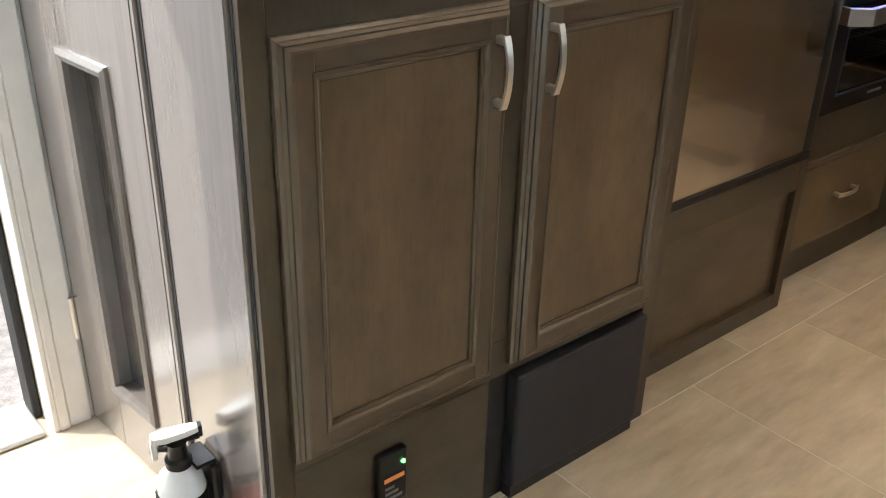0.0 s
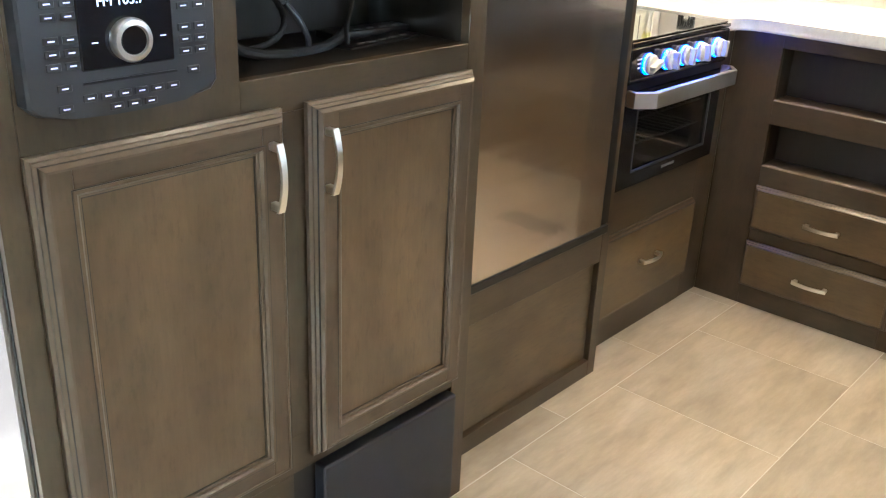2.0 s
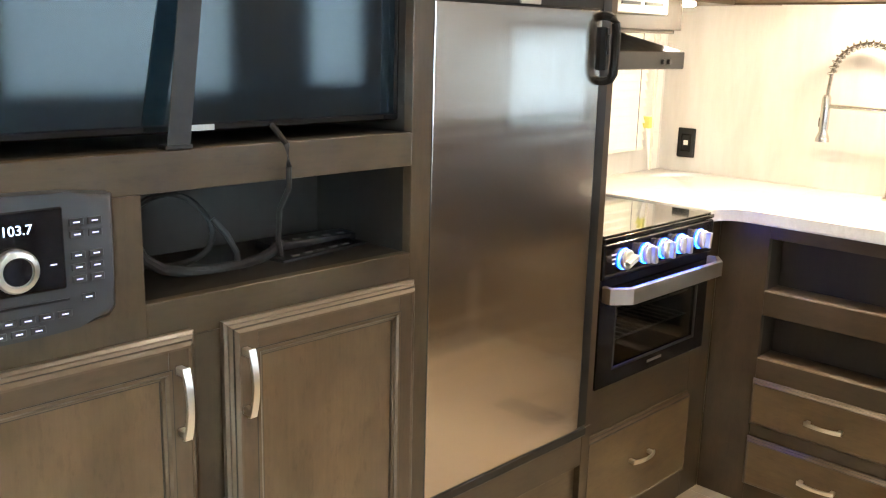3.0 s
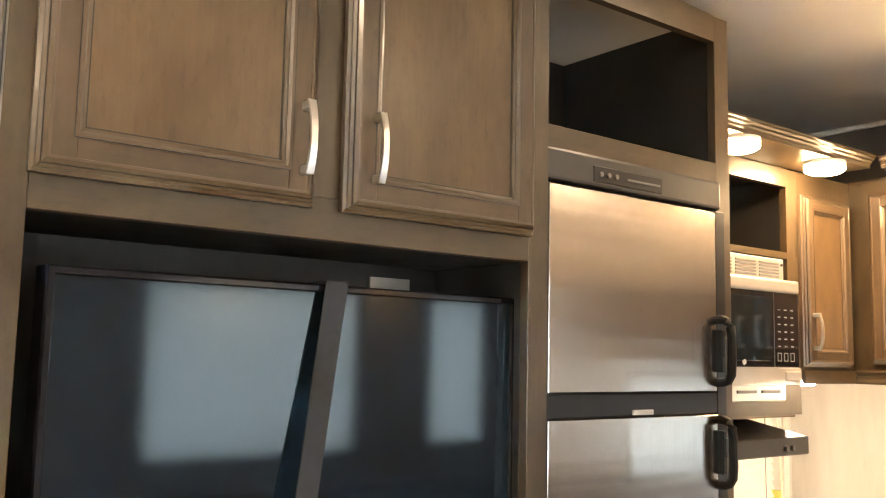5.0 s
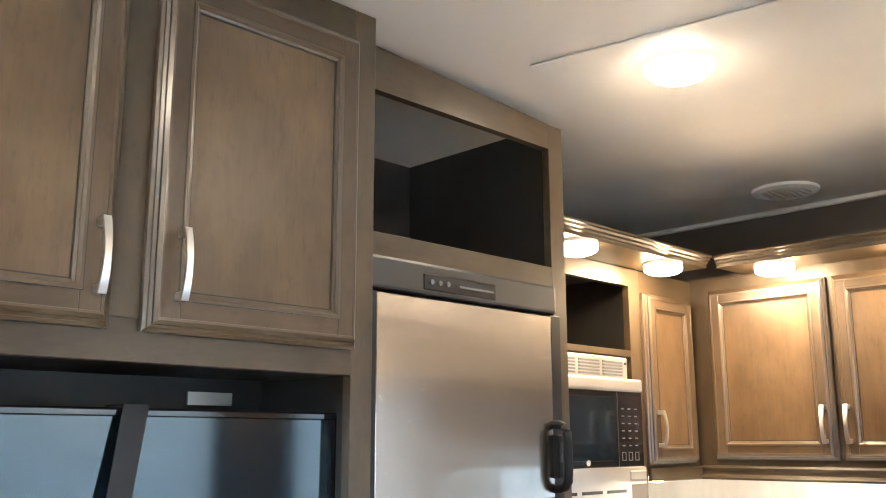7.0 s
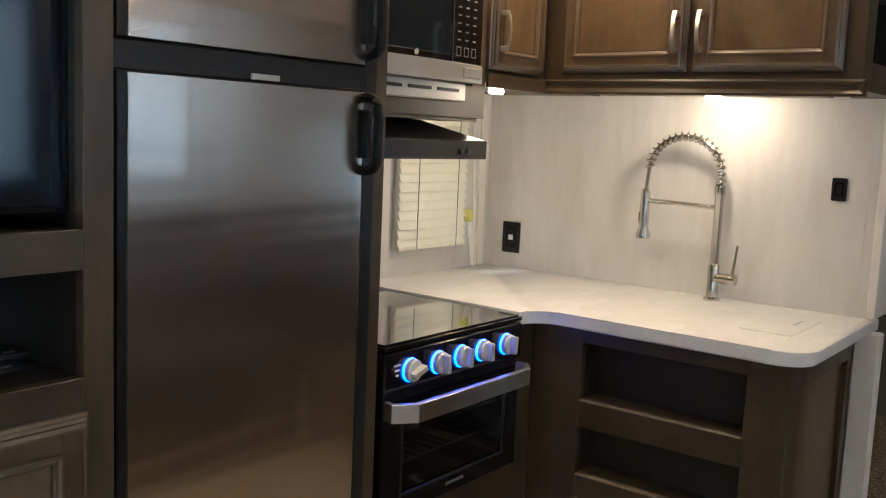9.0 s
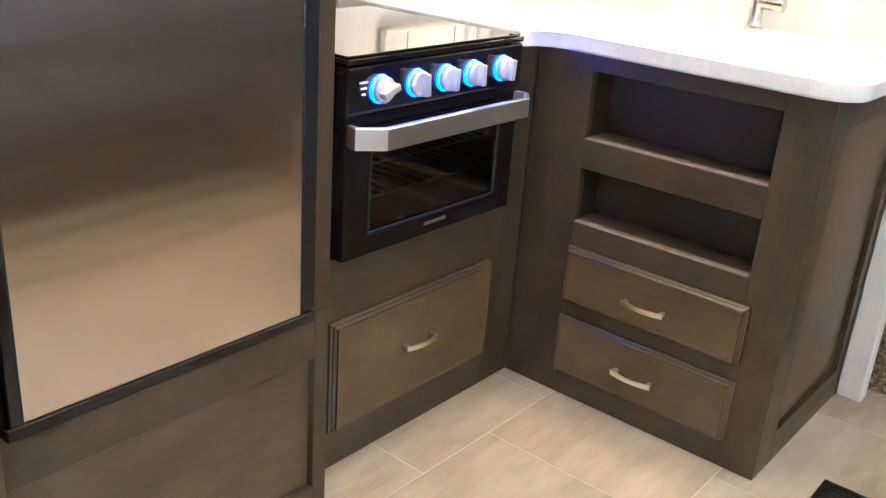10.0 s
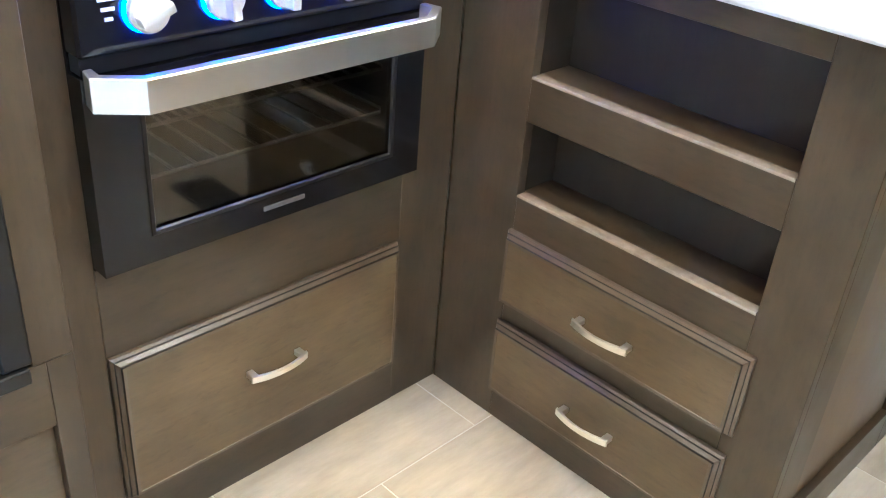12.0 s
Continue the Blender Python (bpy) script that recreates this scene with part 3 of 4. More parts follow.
car = thing("parked_car", pose(3.75, 6.2, -0.9), "blue-grey parked car on the gravel lot", "car")
side = [(-2.1, 0.35), (-2.15, 0.7), (-1.9, 0.95), (-0.9, 1.0), (-0.3, 1.42), (1.0, 1.45), (1.7, 1.02), (2.1, 0.95), (2.15, 0.4), (1.7, 0.25), (-1.7, 0.25)]
bm = bmesh.new()
prism(bm, side, 0.0, 1.7, 0.05, 2)
bm.transform(Matrix(((1, 0, 0, 0), (0, 0, 1, 0.05), (0, 1, 0, 0), (0, 0, 0, 1))))
part("body", bm, CARPAINT, car)
for wx in (-1.35, 1.35):
    for wy in (0.12, 1.62):
        tyre = part("wheel", lathe(bmesh.new(), [(0.2, -0.1), (0.3, -0.11), (0.33, -0.08), (0.33, 0.08), (0.3, 0.11), (0.2, 0.1)], pose(wx, wy, 0.33, 90, 0, 0), 32), TYRE, car, "black tyre", True)
        part("rim", lathe(bmesh.new(), [(0.205, -0.112), (0.19, -0.114), (0.06, -0.10), (0.05, -0.118), (0.01, -0.12)], pose(wx, wy, 0.33, 90, 0, 0), 24), ALLOY, tyre, "", True)

# ---- refrigerator cabinet ----
FCY, FTOP = 1.929, 2.290
FX0, FX1 = 3.9625, 4.608
fc = thing("refrigerator_cabinet", pose(0, 0, 0), "dark stained maple cabinet around a refrigerator with open niche", "cabinet")
part("stile", box(4.558, FX1, FCY, FCY + 0.02, 0.4355, FTOP, 0.001), WOOD_V, fc)
part("stile", box(4.574, FX1, FCY, FCY + 0.02, 0, 0.435, 0.001), WOOD_V, fc)
part("stile", box(FX0, 3.975, FCY, FCY + 0.02, 0, FTOP, 0.001), WOOD_V, fc)
for c, d, e in ((1.905, 1.951, 4.558), (0.338, 0.435, 4.574), (0, 0.049, 4.574)):
    part("rail", box(3.976, e, FCY, FCY + 0.02, c, d, 0.001), WOOD_H, fc)
part("base_panel", box(3.976, 4.574, FCY + 0.016, FCY + 0.03, 0.049, 0.338), BASEP, fc)
part("side_panel", box(FX1 - 0.016, FX1, FCY + 0.02, NORTH - 0.003, 0, FTOP - 0.002), WOOD_V, fc)
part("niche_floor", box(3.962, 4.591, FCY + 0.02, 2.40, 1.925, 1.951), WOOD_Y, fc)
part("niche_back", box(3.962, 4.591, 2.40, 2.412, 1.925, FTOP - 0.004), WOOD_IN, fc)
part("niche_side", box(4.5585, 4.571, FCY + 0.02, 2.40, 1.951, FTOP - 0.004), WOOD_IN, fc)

top_rail = box(3.976, 4.558, FCY, FCY + 0.02, 2.230, FTOP)
for v in top_rail.verts:
    if v.co.z > 2.25 and v.co.x < 4.0:
        v.co.z = 2.322
part("rail", top_rail, WOOD_H, fc)

fr = thing("refrigerator", pose(3.990, 1.901, 0.435), "stainless two-door refrigerator with black trim, both doors closed", "refrigerator")
part("body", box(0.0, 0.566, 0.055, 0.45, 0.0, 1.468), BLACK, fr)
part("door_edge", box(0.0, 0.560, 0.012, 0.053, 0.02, 0.978, 0.004), BLACK, fr)
part("door_edge", box(0.0, 0.560, 0.012, 0.053, 0.995, 1.402, 0.004), BLACK, fr)
d1 = part("lower_door", box(0.025, 0.523, 0.0, 0.012, 0.024, 0.967, 0.0007), STEEL, fr, "brushed stainless lower door")
d2 = part("freezer_door", box(0.025, 0.523, 0.0, 0.012, 1.017, 1.397, 0.0007), STEEL, fr, "brushed stainless freezer door")
CTRL = plain("dark_grey_plastic", (0.032, 0.031, 0.030), 0.4, 0, 0.08)
for z0, z1 in ((0.022, 0.968), (1.016, 1.398)):
    part("edge_trim", box(0.006, 0.0246, -0.0006, 0.0115, z0, z1, 0.0015), BLACK, fr)
cp = part("control_panel", box(0.0, 0.545, 0.0, 0.055, 1.405, 1.466, 0.006, 2), CTRL, fr, "charcoal control strip above the doors")
part("display_recess", box(0.14, 0.345, -0.002, 0.004, 1.414, 1.446, 0.002), BLACK, cp)
for k in range(3):
    part("button", lathe(bmesh.new(), [(0.005, 0), (0.005, 0.003)], pose(0.16 + k * 0.022, -0.002, 1.43, 90, 0, 0), 10), GREYPL, cp)
part("indicator_bar", box(0.235, 0.335, -0.004, -0.001, 1.427, 1.431), GREYPL, cp)
part("bottom_trim", box(0.0, 0.556, -0.002, 0.05, 0.0, 0.0215, 0.002), BLACK, fr)
part("divider", box(0.0, 0.550, 0.004, 0.056, 0.969, 1.015, 0.003), BLACK, fr)
part("nameplate", box(0.255, 0.315, -0.0005, 0.006, 0.972, 0.982, 0.001), SILVERPL, fr, "small silver nameplate")
part("hinge_trim", box(0.5265, 0.562, 0.003, 0.05, 0.022, 1.402, 0.003), BLACK, fr)


def fridge_pull(door, z0, z1):
    bm = bmesh.new()
    x = 0.530
    path = [(x, 0.004, z1), (x, -0.012, z1 - 0.001), (x, -0.023, z1 - 0.005), (x, -0.030, z1 - 0.016), (x, -0.032, z1 - 0.04), (x, -0.032, z0 + 0.04), (x, -0.030, z0 + 0.016), (x, -0.023, z0 + 0.005), (x, -0.012, z0 + 0.001), (x, 0.004, z0)]
    tube(bm, path, 0.0098, 10)
    part("handle", bm, MATTBLK, door, "black plastic loop handle", True)
    zc = (z0 + z1) / 2
    part("latch", box(x - 0.009, x + 0.006, -0.014, 0.004, zc - 0.045, zc + 0.045, 0.003), MATTBLK, door)
    part("latch_pin", box(x - 0.004, x + 0.004, -0.018, -0.013, zc - 0.012, zc + 0.03, 0.001), CHAR, door)


fridge_pull(d2, 1.034, 1.167)
fridge_pull(d1, 0.822, 0.958)
part("niche_strip", box(4.25, 4.256, 2.394, 2.3995, 1.951, 2.10), CHROME, fc, "thin pale strip on niche back")

# ---- range cabinet, range ----
SCY = 2.003
sc = thing("range_cabinet", pose(0, 0, 0), "dark stained maple base cabinet below the range", "cabinet")
part("stile", box(4.610, 4.677, SCY, SCY + 0.02, 0, 0.845, 0.001), WOOD_V, sc)
part("stile", box(5.205, 5.318, SCY, SCY + 0.02, 0, 0.845, 0.001), WOOD_V, sc)
part("rail", box(4.677, 5.205, SCY, SCY + 0.02, 0.33, 0.487), WOOD_H, sc)
part("rail", box(4.677, 5.205, SCY, SCY + 0.02, 0.0, 0.11), WOOD_H, sc)
drawer_front(sc, 4.678, 5.198, 0.092, 0.346, SCY + 0.002, 4.930, 0.231)
rg = thing("range", pose(4.6765, 1.970, 0.486), "black gas range with oven and blue-lit knobs", "range")
bm = bmesh.new()
bx(bm, 0.0, 0.012, 0.03, 0.47, 0.0, 0.385)
bx(bm, 0.516, 0.528, 0.03, 0.47, 0.0, 0.385)
bx(bm, 0.012, 0.516, 0.03, 0.47, 0.0, 0.02)
bx(bm, 0.012, 0.516, 0.03, 0.47, 0.262, 0.385)
bx(bm, 0.012, 0.516, 0.458, 0.47, 0.02, 0.262)
part("body", bm, ENAMEL, rg)
for zz in (0.10, 0.17):
    bm = bmesh.new()
    for k in range(15):
        tube(bm, [(0.03 + k * 0.033, 0.05, zz), (0.03 + k * 0.033, 0.45, zz)], 0.0022, 6)
    for yy in (0.05, 0.25, 0.45):
        tube(bm, [(0.02, yy, zz - 0.003), (0.508, yy, zz - 0.003)], 0.003, 6)
    part("oven_rack", bm, CHROME, rg, "chrome wire oven rack", True)
bm = bmesh.new()
for q in ((0.0, 0.07, 0.004, 0.262), (0.47, 0.528, 0.004, 0.262), (0.07, 0.47, 0.004, 0.046), (0.07, 0.47, 0.212, 0.262)):
    bx(bm, q[0], q[1], 0.0, 0.03, q[2], q[3])
bmesh.ops.remove_doubles(bm, verts=bm.verts, dist=0.0001)
dr = part("oven_door", bm, ENAMEL, rg, "black enamel oven door")
part("window", box(0.0705, 0.4695, 0.006, 0.011, 0.0465, 0.2115), OVENGLASS, dr, "smoked oven window")
part("window_border", rings(bmesh.new(), 0.066, 0.474, 0.042, 0.216, [(0, 0.0), (0.001, -0.0015), (0.006, -0.0015), (0.008, 0.002)]), BLACK, dr)
part("nameplate", box(0.235, 0.305, -0.0015, 0.001, 0.023, 0.030, 0.0005), CHAR2, dr, "small silver nameplate")
out_ = [(0.004, 0.0), (-0.002, -0.028), (0.046, -0.064), (0.484, -0.064), (0.530, -0.028), (0.524, 0.0), (0.513, 0.0), (0.518, -0.024), (0.480, -0.052), (0.050, -0.052), (0.010, -0.024), (0.015, 0.0)]
HANDM = plain("satin_steel_bar", (0.74, 0.72, 0.69), 0.33, 1.0, 0.05)
part("handle", prism(bmesh.new(), out_, 0.233, 0.274, 0.0015, 1), HANDM, dr, "angular brushed steel bar handle")
pn = part("control_panel", box(0.0, 0.528, -0.004, 0.03, 0.285, 0.378, 0.004), BLACKGLOSS, rg, "glossy black knob panel")
part("vent_gap", box(0.004, 0.524, 0.006, 0.03, 0.264, 0.284), BLACK, rg)
ct = part("cooktop", box(0.0, 0.528, -0.004, 0.47, 0.381, 0.392, 0.002), COOKGLASS, rg, "black glass cooktop cover")
part("glass_lid", box(0.004, 0.524, 0.004, 0.45, 0.3925, 0.3965, 0.0015), COOKGLASS, ct)
part("lid_tab", box(0.235, 0.275, 0.36, 0.374, 0.3965, 0.400, 0.001), RUBBER, ct)
for k in range(3):
    part("legend", box(0.028 + 0.003 * k, 0.05 - 0.003 * k, -0.0052, -0.0035, 0.346 - 0.011 * k, 0.350 - 0.011 * k), WHITEPL, pn)


KNOBM = plain("silver_knob", (0.70, 0.69, 0.67), 0.34, 0.45, 0.05)


def knob(x, turn):
    m = pose(x, -0.004, 0.332, 90, 0, 0)
    kb = part("knob", lathe(bmesh.new(), [(0.0245, 0.004), (0.0255, 0.010), (0.025, 0.016), (0.022, 0.0195), (0.008, 0.021)], m, 28), KNOBM, rg, "silver knob with blue light ring", True)
    part("light_ring", lathe(bmesh.new(), [(0.0262, 0.0), (0.0272, 0.002), (0.0268, 0.0045), (0.0250, 0.005)], m, 28), BLUELED, kb, "glowing blue ring", True)
    g = box(-0.022, 0.022, -0.0065, 0.0065, 0.019, 0.036, 0.003, 2)
    g.transform(m @ pose(0, 0, 0, 0, 0, turn))
    part("grip", g, KNOBM, kb)


for x, a in ((0.081, 20), (0.180, 95), (0.267, 88), (0.352, 92), (0.453, 85)):
    knob(x, a)

# ---- sink cabinet ----
PX = 5.318
pc = thing("sink_cabinet", pose(PX, 2.003, 0) @ TURNED, "dark stained maple peninsula cabinet with open niches and drawers", "cabinet")
W = 0.681
part("stile", box(0.0, 0.152, 0, 0.02, 0, 0.852, 0.001), WOOD_V, pc)
part("stile", box(0.584, W, 0, 0.02, 0, 0.852, 0.001), WOOD_V, pc)
for c, d in ((0.811, 0.852), (0.587, 0.660), (0.37, 0.460), (0.21, 0.26), (0, 0.08)):
    part("rail", box(0.152, 0.584, 0, 0.02, c, d, 0.001), WOOD_H, pc)
# Thin pale strips draw a bright highlight on both shelf edges
for z in (0.460, 0.660):
    part("highlight_strip", rings(bmesh.new(), 0.153, 0.583, -0.001, 0.02, [(0.0, z - 0.0035), (0.0, z - 0.001), (0.001, z + 0.0008), (0.003, z + 0.0012)], True), EDGE, pc, "pale strip painting the highlight along the shelf edge", True)
    po = bpy.context.scene.collection.objects[-1]
    po.data.transform(Matrix(((1, 0, 0, 0), (0, 0, 1, 0), (0, 1, 0, 0), (0, 0, 0, 1))))
    po.data.flip_normals()
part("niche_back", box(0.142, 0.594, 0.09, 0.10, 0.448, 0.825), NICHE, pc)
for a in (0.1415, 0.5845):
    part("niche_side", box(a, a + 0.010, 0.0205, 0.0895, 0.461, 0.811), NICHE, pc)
for z in (0.448, 0.648):
    part("niche_shelf", box(0.142, 0.594, 0.02, 0.09, z, z + 0.012), WOOD_Y, pc)
drawer_front(pc, 0.149, 0.602, 0.257, 0.397, 0.001, 0.374, 0.320)
drawer_front(pc, 0.149, 0.602, 0.067, 0.217, 0.001, 0.374, 0.140)
part("end_panel", box(W - 0.025, W - 0.014, 0.02, 0.534, 0.0, 0.852), WOOD_P, pc)
for a, b in ((0.02, 0.10), (0.492, 0.534)):
    part("end_stile", box(W - 0.014, W, a, b, 0, 0.852, 0.001), WOOD_V, pc)
for c, d in ((0.0, 0.085), (0.78, 0.852)):
    part("end_rail", box(W - 0.014, W, 0.10, 0.492, c, d, 0.001), WOOD_Y, pc)


def arc(cx, cy, r, a0, a1, n=8):
    return [(cx + r * math.cos(radians(a0 + (a1 - a0) * k / n)), cy + r * math.sin(radians(a0 + (a1 - a0) * k / n))) for k in range(n + 1)]


CT = [(5.206, NORTH - 0.003), (5.206, 1.978)] + arc(5.206, 1.898, 0.072, 90, 0)[1:] + arc(5.278 + 0.08, 1.276 + 0.08, 0.08, 180, 270) + [(5.905, 1.276), (5.905, 1.2995), (EAST - 0.0015, 1.2995), (EAST - 0.0015, NORTH - 0.003)]
ctop = thing("countertop", pose(0, 0, 0), "white quartz countertop with rounded corner", "countertop")
part("slab", prism(bmesh.new(), CT, 0.858, 0.888, 0.006), QUARTZ, ctop, "", True)
part("build_up", prism(bmesh.new(), [(5.212, NORTH - 0.01), (5.212, 1.984)] + arc(5.212, 1.904, 0.071, 90, 0)[1:] + arc(5.283 + 0.078, 1.281 + 0.078, 0.078, 180, 270) + [(5.850, 1.281), (5.850, NORTH - 0.01)], 0.853, 0.8578), QUARTZ, ctop, "thin build-up strip under the slab edge")

# ---- wall cabinets ----
UX = 5.491
wc = thing("wall_cabinet", pose(UX, 2.12, 0) @ TURNED, "stained maple wall cabinet with two doors and end shelves", "cabinet")
WW = 0.845
part("face", box(0.0, WW, 0.0, 0.02, 1.470, 2.05), WOOD_V, wc)
part("body", box(0.0, 0.68, 0.021, 0.3715, 1.472, 2.05), WOOD_P, wc)
for a, b_ in ((0.021, 0.075), (0.325, 0.3715)):
    part("end_stile", box(WW - 0.014, WW, a, b_, 1.472, 2.05), WOOD_V, wc)
for c, d in ((1.472, 1.54), (1.705, 1.80), (1.98, 2.05)):
    part("end_rail", box(0.681, WW - 0.0005, 0.075, 0.325, c, d), WOOD_Y, wc)
# Sides of the end niche, with recess shade held in the board colour
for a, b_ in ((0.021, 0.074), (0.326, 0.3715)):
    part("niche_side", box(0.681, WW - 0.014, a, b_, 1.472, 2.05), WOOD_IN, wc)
part("light_rail", rings(bmesh.new(), 0.0, WW + 0.012, 1.456, 1.496, [(0.0, 0.0), (0.0, -0.010), (0.006, -0.013), (0.012, -0.009), (0.016, -0.006)], True), WOOD_H, wc)
part("crown_backing", box(0.0, WW, -0.001, 0.02, 2.045, 2.056), WOOD_H, wc)
door_leaf(wc, 0.063, 0.424, 1.514, 2.014, -0.001, (0.400, 1.61, True), rail=0.042)
door_leaf(wc, 0.441, 0.803, 1.514, 2.014, -0.001, (0.464, 1.61, True), rail=0.042)
mc = thing("microwave_cabinet", pose(0, 0, 0), "stained maple wall cabinet holding a microwave, with narrow door", "cabinet")
part("face", box(5.206, 5.490, 2.12, 2.14, 1.470, 2.05), WOOD_V, mc)
part("light_rail", box(5.207, 5.488, 2.108, 2.12, 1.456, 1.494, 0.003), WOOD_H, mc)
part("body", box(5.205, EAST - 0.003, 2.14, NORTH - 0.003, 1.470, 2.05), WOOD_P, mc)
door_leaf(mc, 5.204, 5.456, 1.503, 1.985, 2.119, (5.232, 1.60, True), rail=0.042)
part("stile", box(5.149, 5.2055, 2.12, 2.14, 1.375, 2.05), WOOD_V, mc)
part("stile", box(4.610, 4.63, 2.12, 2.14, 1.375, 2.05), WOOD_V, mc)
for c, d in ((2.0, 2.05), (1.798, 1.816), (1.375, 1.455)):
    part("rail", box(4.63, 5.149, 2.12, 2.14, c, d), WOOD_H, mc)
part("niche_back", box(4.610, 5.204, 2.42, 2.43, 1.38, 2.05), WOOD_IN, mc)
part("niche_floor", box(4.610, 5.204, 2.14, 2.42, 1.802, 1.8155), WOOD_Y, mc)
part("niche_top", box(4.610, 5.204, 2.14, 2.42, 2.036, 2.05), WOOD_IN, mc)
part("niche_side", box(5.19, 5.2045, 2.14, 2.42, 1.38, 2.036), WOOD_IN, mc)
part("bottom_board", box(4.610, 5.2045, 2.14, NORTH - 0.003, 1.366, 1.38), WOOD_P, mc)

mw = thing("microwave", pose(4.624, 2.075, 1.412), "silver and black built-in microwave oven", "microwave")
part("body", box(0.02, 0.47, 0.03, 0.32, 0.04, 0.36), BLACK, mw)
tv_ = part("top_trim", box(0.0, 0.470, 0.022, 0.044, 0.315, 0.378, 0.003), SILVERPL, mw, "silver top vent trim")
for i in range(4):
    for j in range(5):
        part("vent_slot", box(0.035 + i * 0.106, 0.125 + i * 0.106, 0.0195, 0.023, 0.327 + j * 0.0085, 0.3315 + j * 0.0085), GREYPL, tv_)
part("top_bar", box(0.0, 0.488, -0.012, 0.03, 0.283, 0.318, 0.008, 3), SILVERPL, mw)
dd = part("door", box(0.0, 0.488, -0.008, 0.03, 0.088, 0.284, 0.003), BLACKGLOSS, mw, "black glass microwave door")
part("door_window", box(0.03, 0.355, -0.0095, -0.007, 0.105, 0.268, 0.001), SCREEN, dd)
part("door_line", box(0.368, 0.370, -0.0095, -0.007, 0.09, 0.282), CHAR, dd)
for i in range(3):
    for j in range(6):
        part("key", box(0.387 + i * 0.030, 0.399 + i * 0.030, -0.0090, -0.0075, 0.142 + j * 0.019, 0.145 + j * 0.019), GREYPL, dd)
    part("key", rings(bmesh.new(), 0.384 + i * 0.030, 0.402 + i * 0.030, 0.105, 0.127, [(0, -0.0078), (0, -0.0090), (0.0018, -0.0090), (0.0018, -0.0078)]), GREYPL, dd)
part("badge", lathe(bmesh.new(), [(0.008, 0), (0.007, 0.0015)], pose(0.236, -0.008, 0.102, 90, 0, 0), 14), SILVERPL, dd, "small silver badge")
bot = [(0.0, 0.03), (0.0, -0.012), (0.12, -0.020), (0.244, -0.023), (0.37, -0.020), (0.488, -0.012), (0.488, 0.03)]
part("bottom_bar", prism(bmesh.new(), bot, 0.045, 0.089, 0.006, 2), SILVERPL, mw, "bowed silver lower bar", True)
part("door_button", box(0.40, 0.475, -0.0215, -0.012, 0.055, 0.080, 0.003), SILVERPL, mw)
bt = part("bottom_trim", box(0.0, 0.470, 0.022, 0.044, 0.0, 0.045, 0.003), SILVERPL, mw, "silver lower vent trim")
for i in range(4):
    part("vent_slot", box(0.03 + i * 0.108, 0.115 + i * 0.108, 0.0195, 0.023, 0.022, 0.030), BLACK, bt)
part("screw", lathe(bmesh.new(), [(0.004, 0), (0.004, 0.003)], pose(0.458, 0.022, 0.362, 90, 0, 0), 8), CHAR, tv_)

hd = thing("range_hood", pose(4.682, 2.090, 1.271), "black range hood under the microwave cabinet", "hood")
part("lip", box(0.0, 0.505, 0.0, 0.437, 0.0, 0.048, 0.003), BLACK, hd)
bm = bmesh.new()
lo = [bm.verts.new(p) for p in ((0.004, 0.006, 0.0475), (0.501, 0.006, 0.0475), (0.501, 0.435, 0.0475), (0.004, 0.435, 0.0475))]
hi = [bm.verts.new(p) for p in ((0.05, 0.12, 0.094), (0.37, 0.12, 0.094), (0.37, 0.435, 0.094), (0.05, 0.435, 0.094))]
for k in range(4):
    bm.faces.new((lo[k], lo[(k + 1) % 4], hi[(k + 1) % 4], hi[k]))
bm.faces.new(hi)
bm.faces.new(lo[::-1])
part("canopy", bm, BLACK, hd)
for x in (0.39, 0.42):
    part("knob", lathe(bmesh.new(), [(0.008, 0), (0.007, 0.008)], pose(x, 0, 0.02, 90, 0, 0), 12), CHAR, hd, "", True)

# lamps
def puck(m, label, mat, r=0.054, h=0.022, dome=1.6, rim=0.38, rim_mat=WHITEPL):
    """A round surface light; rim is the share of its depth that the opaque housing covers."""
    t = thing("puck_light", m, label, "light", "cabinet lights")
    part("housing", lathe(bmesh.new(), [(r, 0), (r, -h * rim), (r * 0.97, -h * (rim + 0.05))]), rim_mat, t, "", True)
    bulge = [(r * 0.80, 0.45), (r * 0.5, 0.85), (0.002, 1.0)]
    side = max(0.9, rim)
    lens = [(r * 0.965, -h * rim), (r * 0.97, -h * side), (r * 0.93, -h * (side + 0.2))]
    part("lens", lathe(bmesh.new(), lens + [(q, -h * (side + 0.2 + u * (dome - side - 0.2))) for q, u in bulge]), mat, t, "glowing white lens", True)
    return t


for x, y in ((4.757, 2.006), (5.153, 2.006), (5.378, 1.790), (5.378, 1.430)):
    puck(pose(x, y, 2.052), "lit round cabinet light under crown moulding", LENS)
# First is seen, fourth mirrored in the freezer; the rest are unseen fill lamps
for x, y in ((4.548, 1.576), (4.38, 0.60), (2.95, 1.40), (5.79, 0.28), (1.8, 0.86), (6.95, 0.20)):
    puck(pose(x, y, CEIL_Z - 0.0005), "lit round ceiling light", LENS_C, 0.07, 0.012, 2.6, 0.85, RIM_C)
for x in (4.56, 5.27):
    puck(pose(x, -0.34, 1.8995), "lit round light under the soffit", LENS, 0.05, 0.014)
led = thing("accent_light", pose(4.94, -0.235, 1.8995), "thin blue accent light strip under the soffit", "light")
part("channel", box(0, 0.24, -0.006, 0.006, -0.006, 0), BLACK, led)
for k in range(8):
    part("diode", box(0.008 + k * 0.029, 0.026 + k * 0.029, -0.004, 0.004, -0.0085, -0.0055), BLUELED, led)
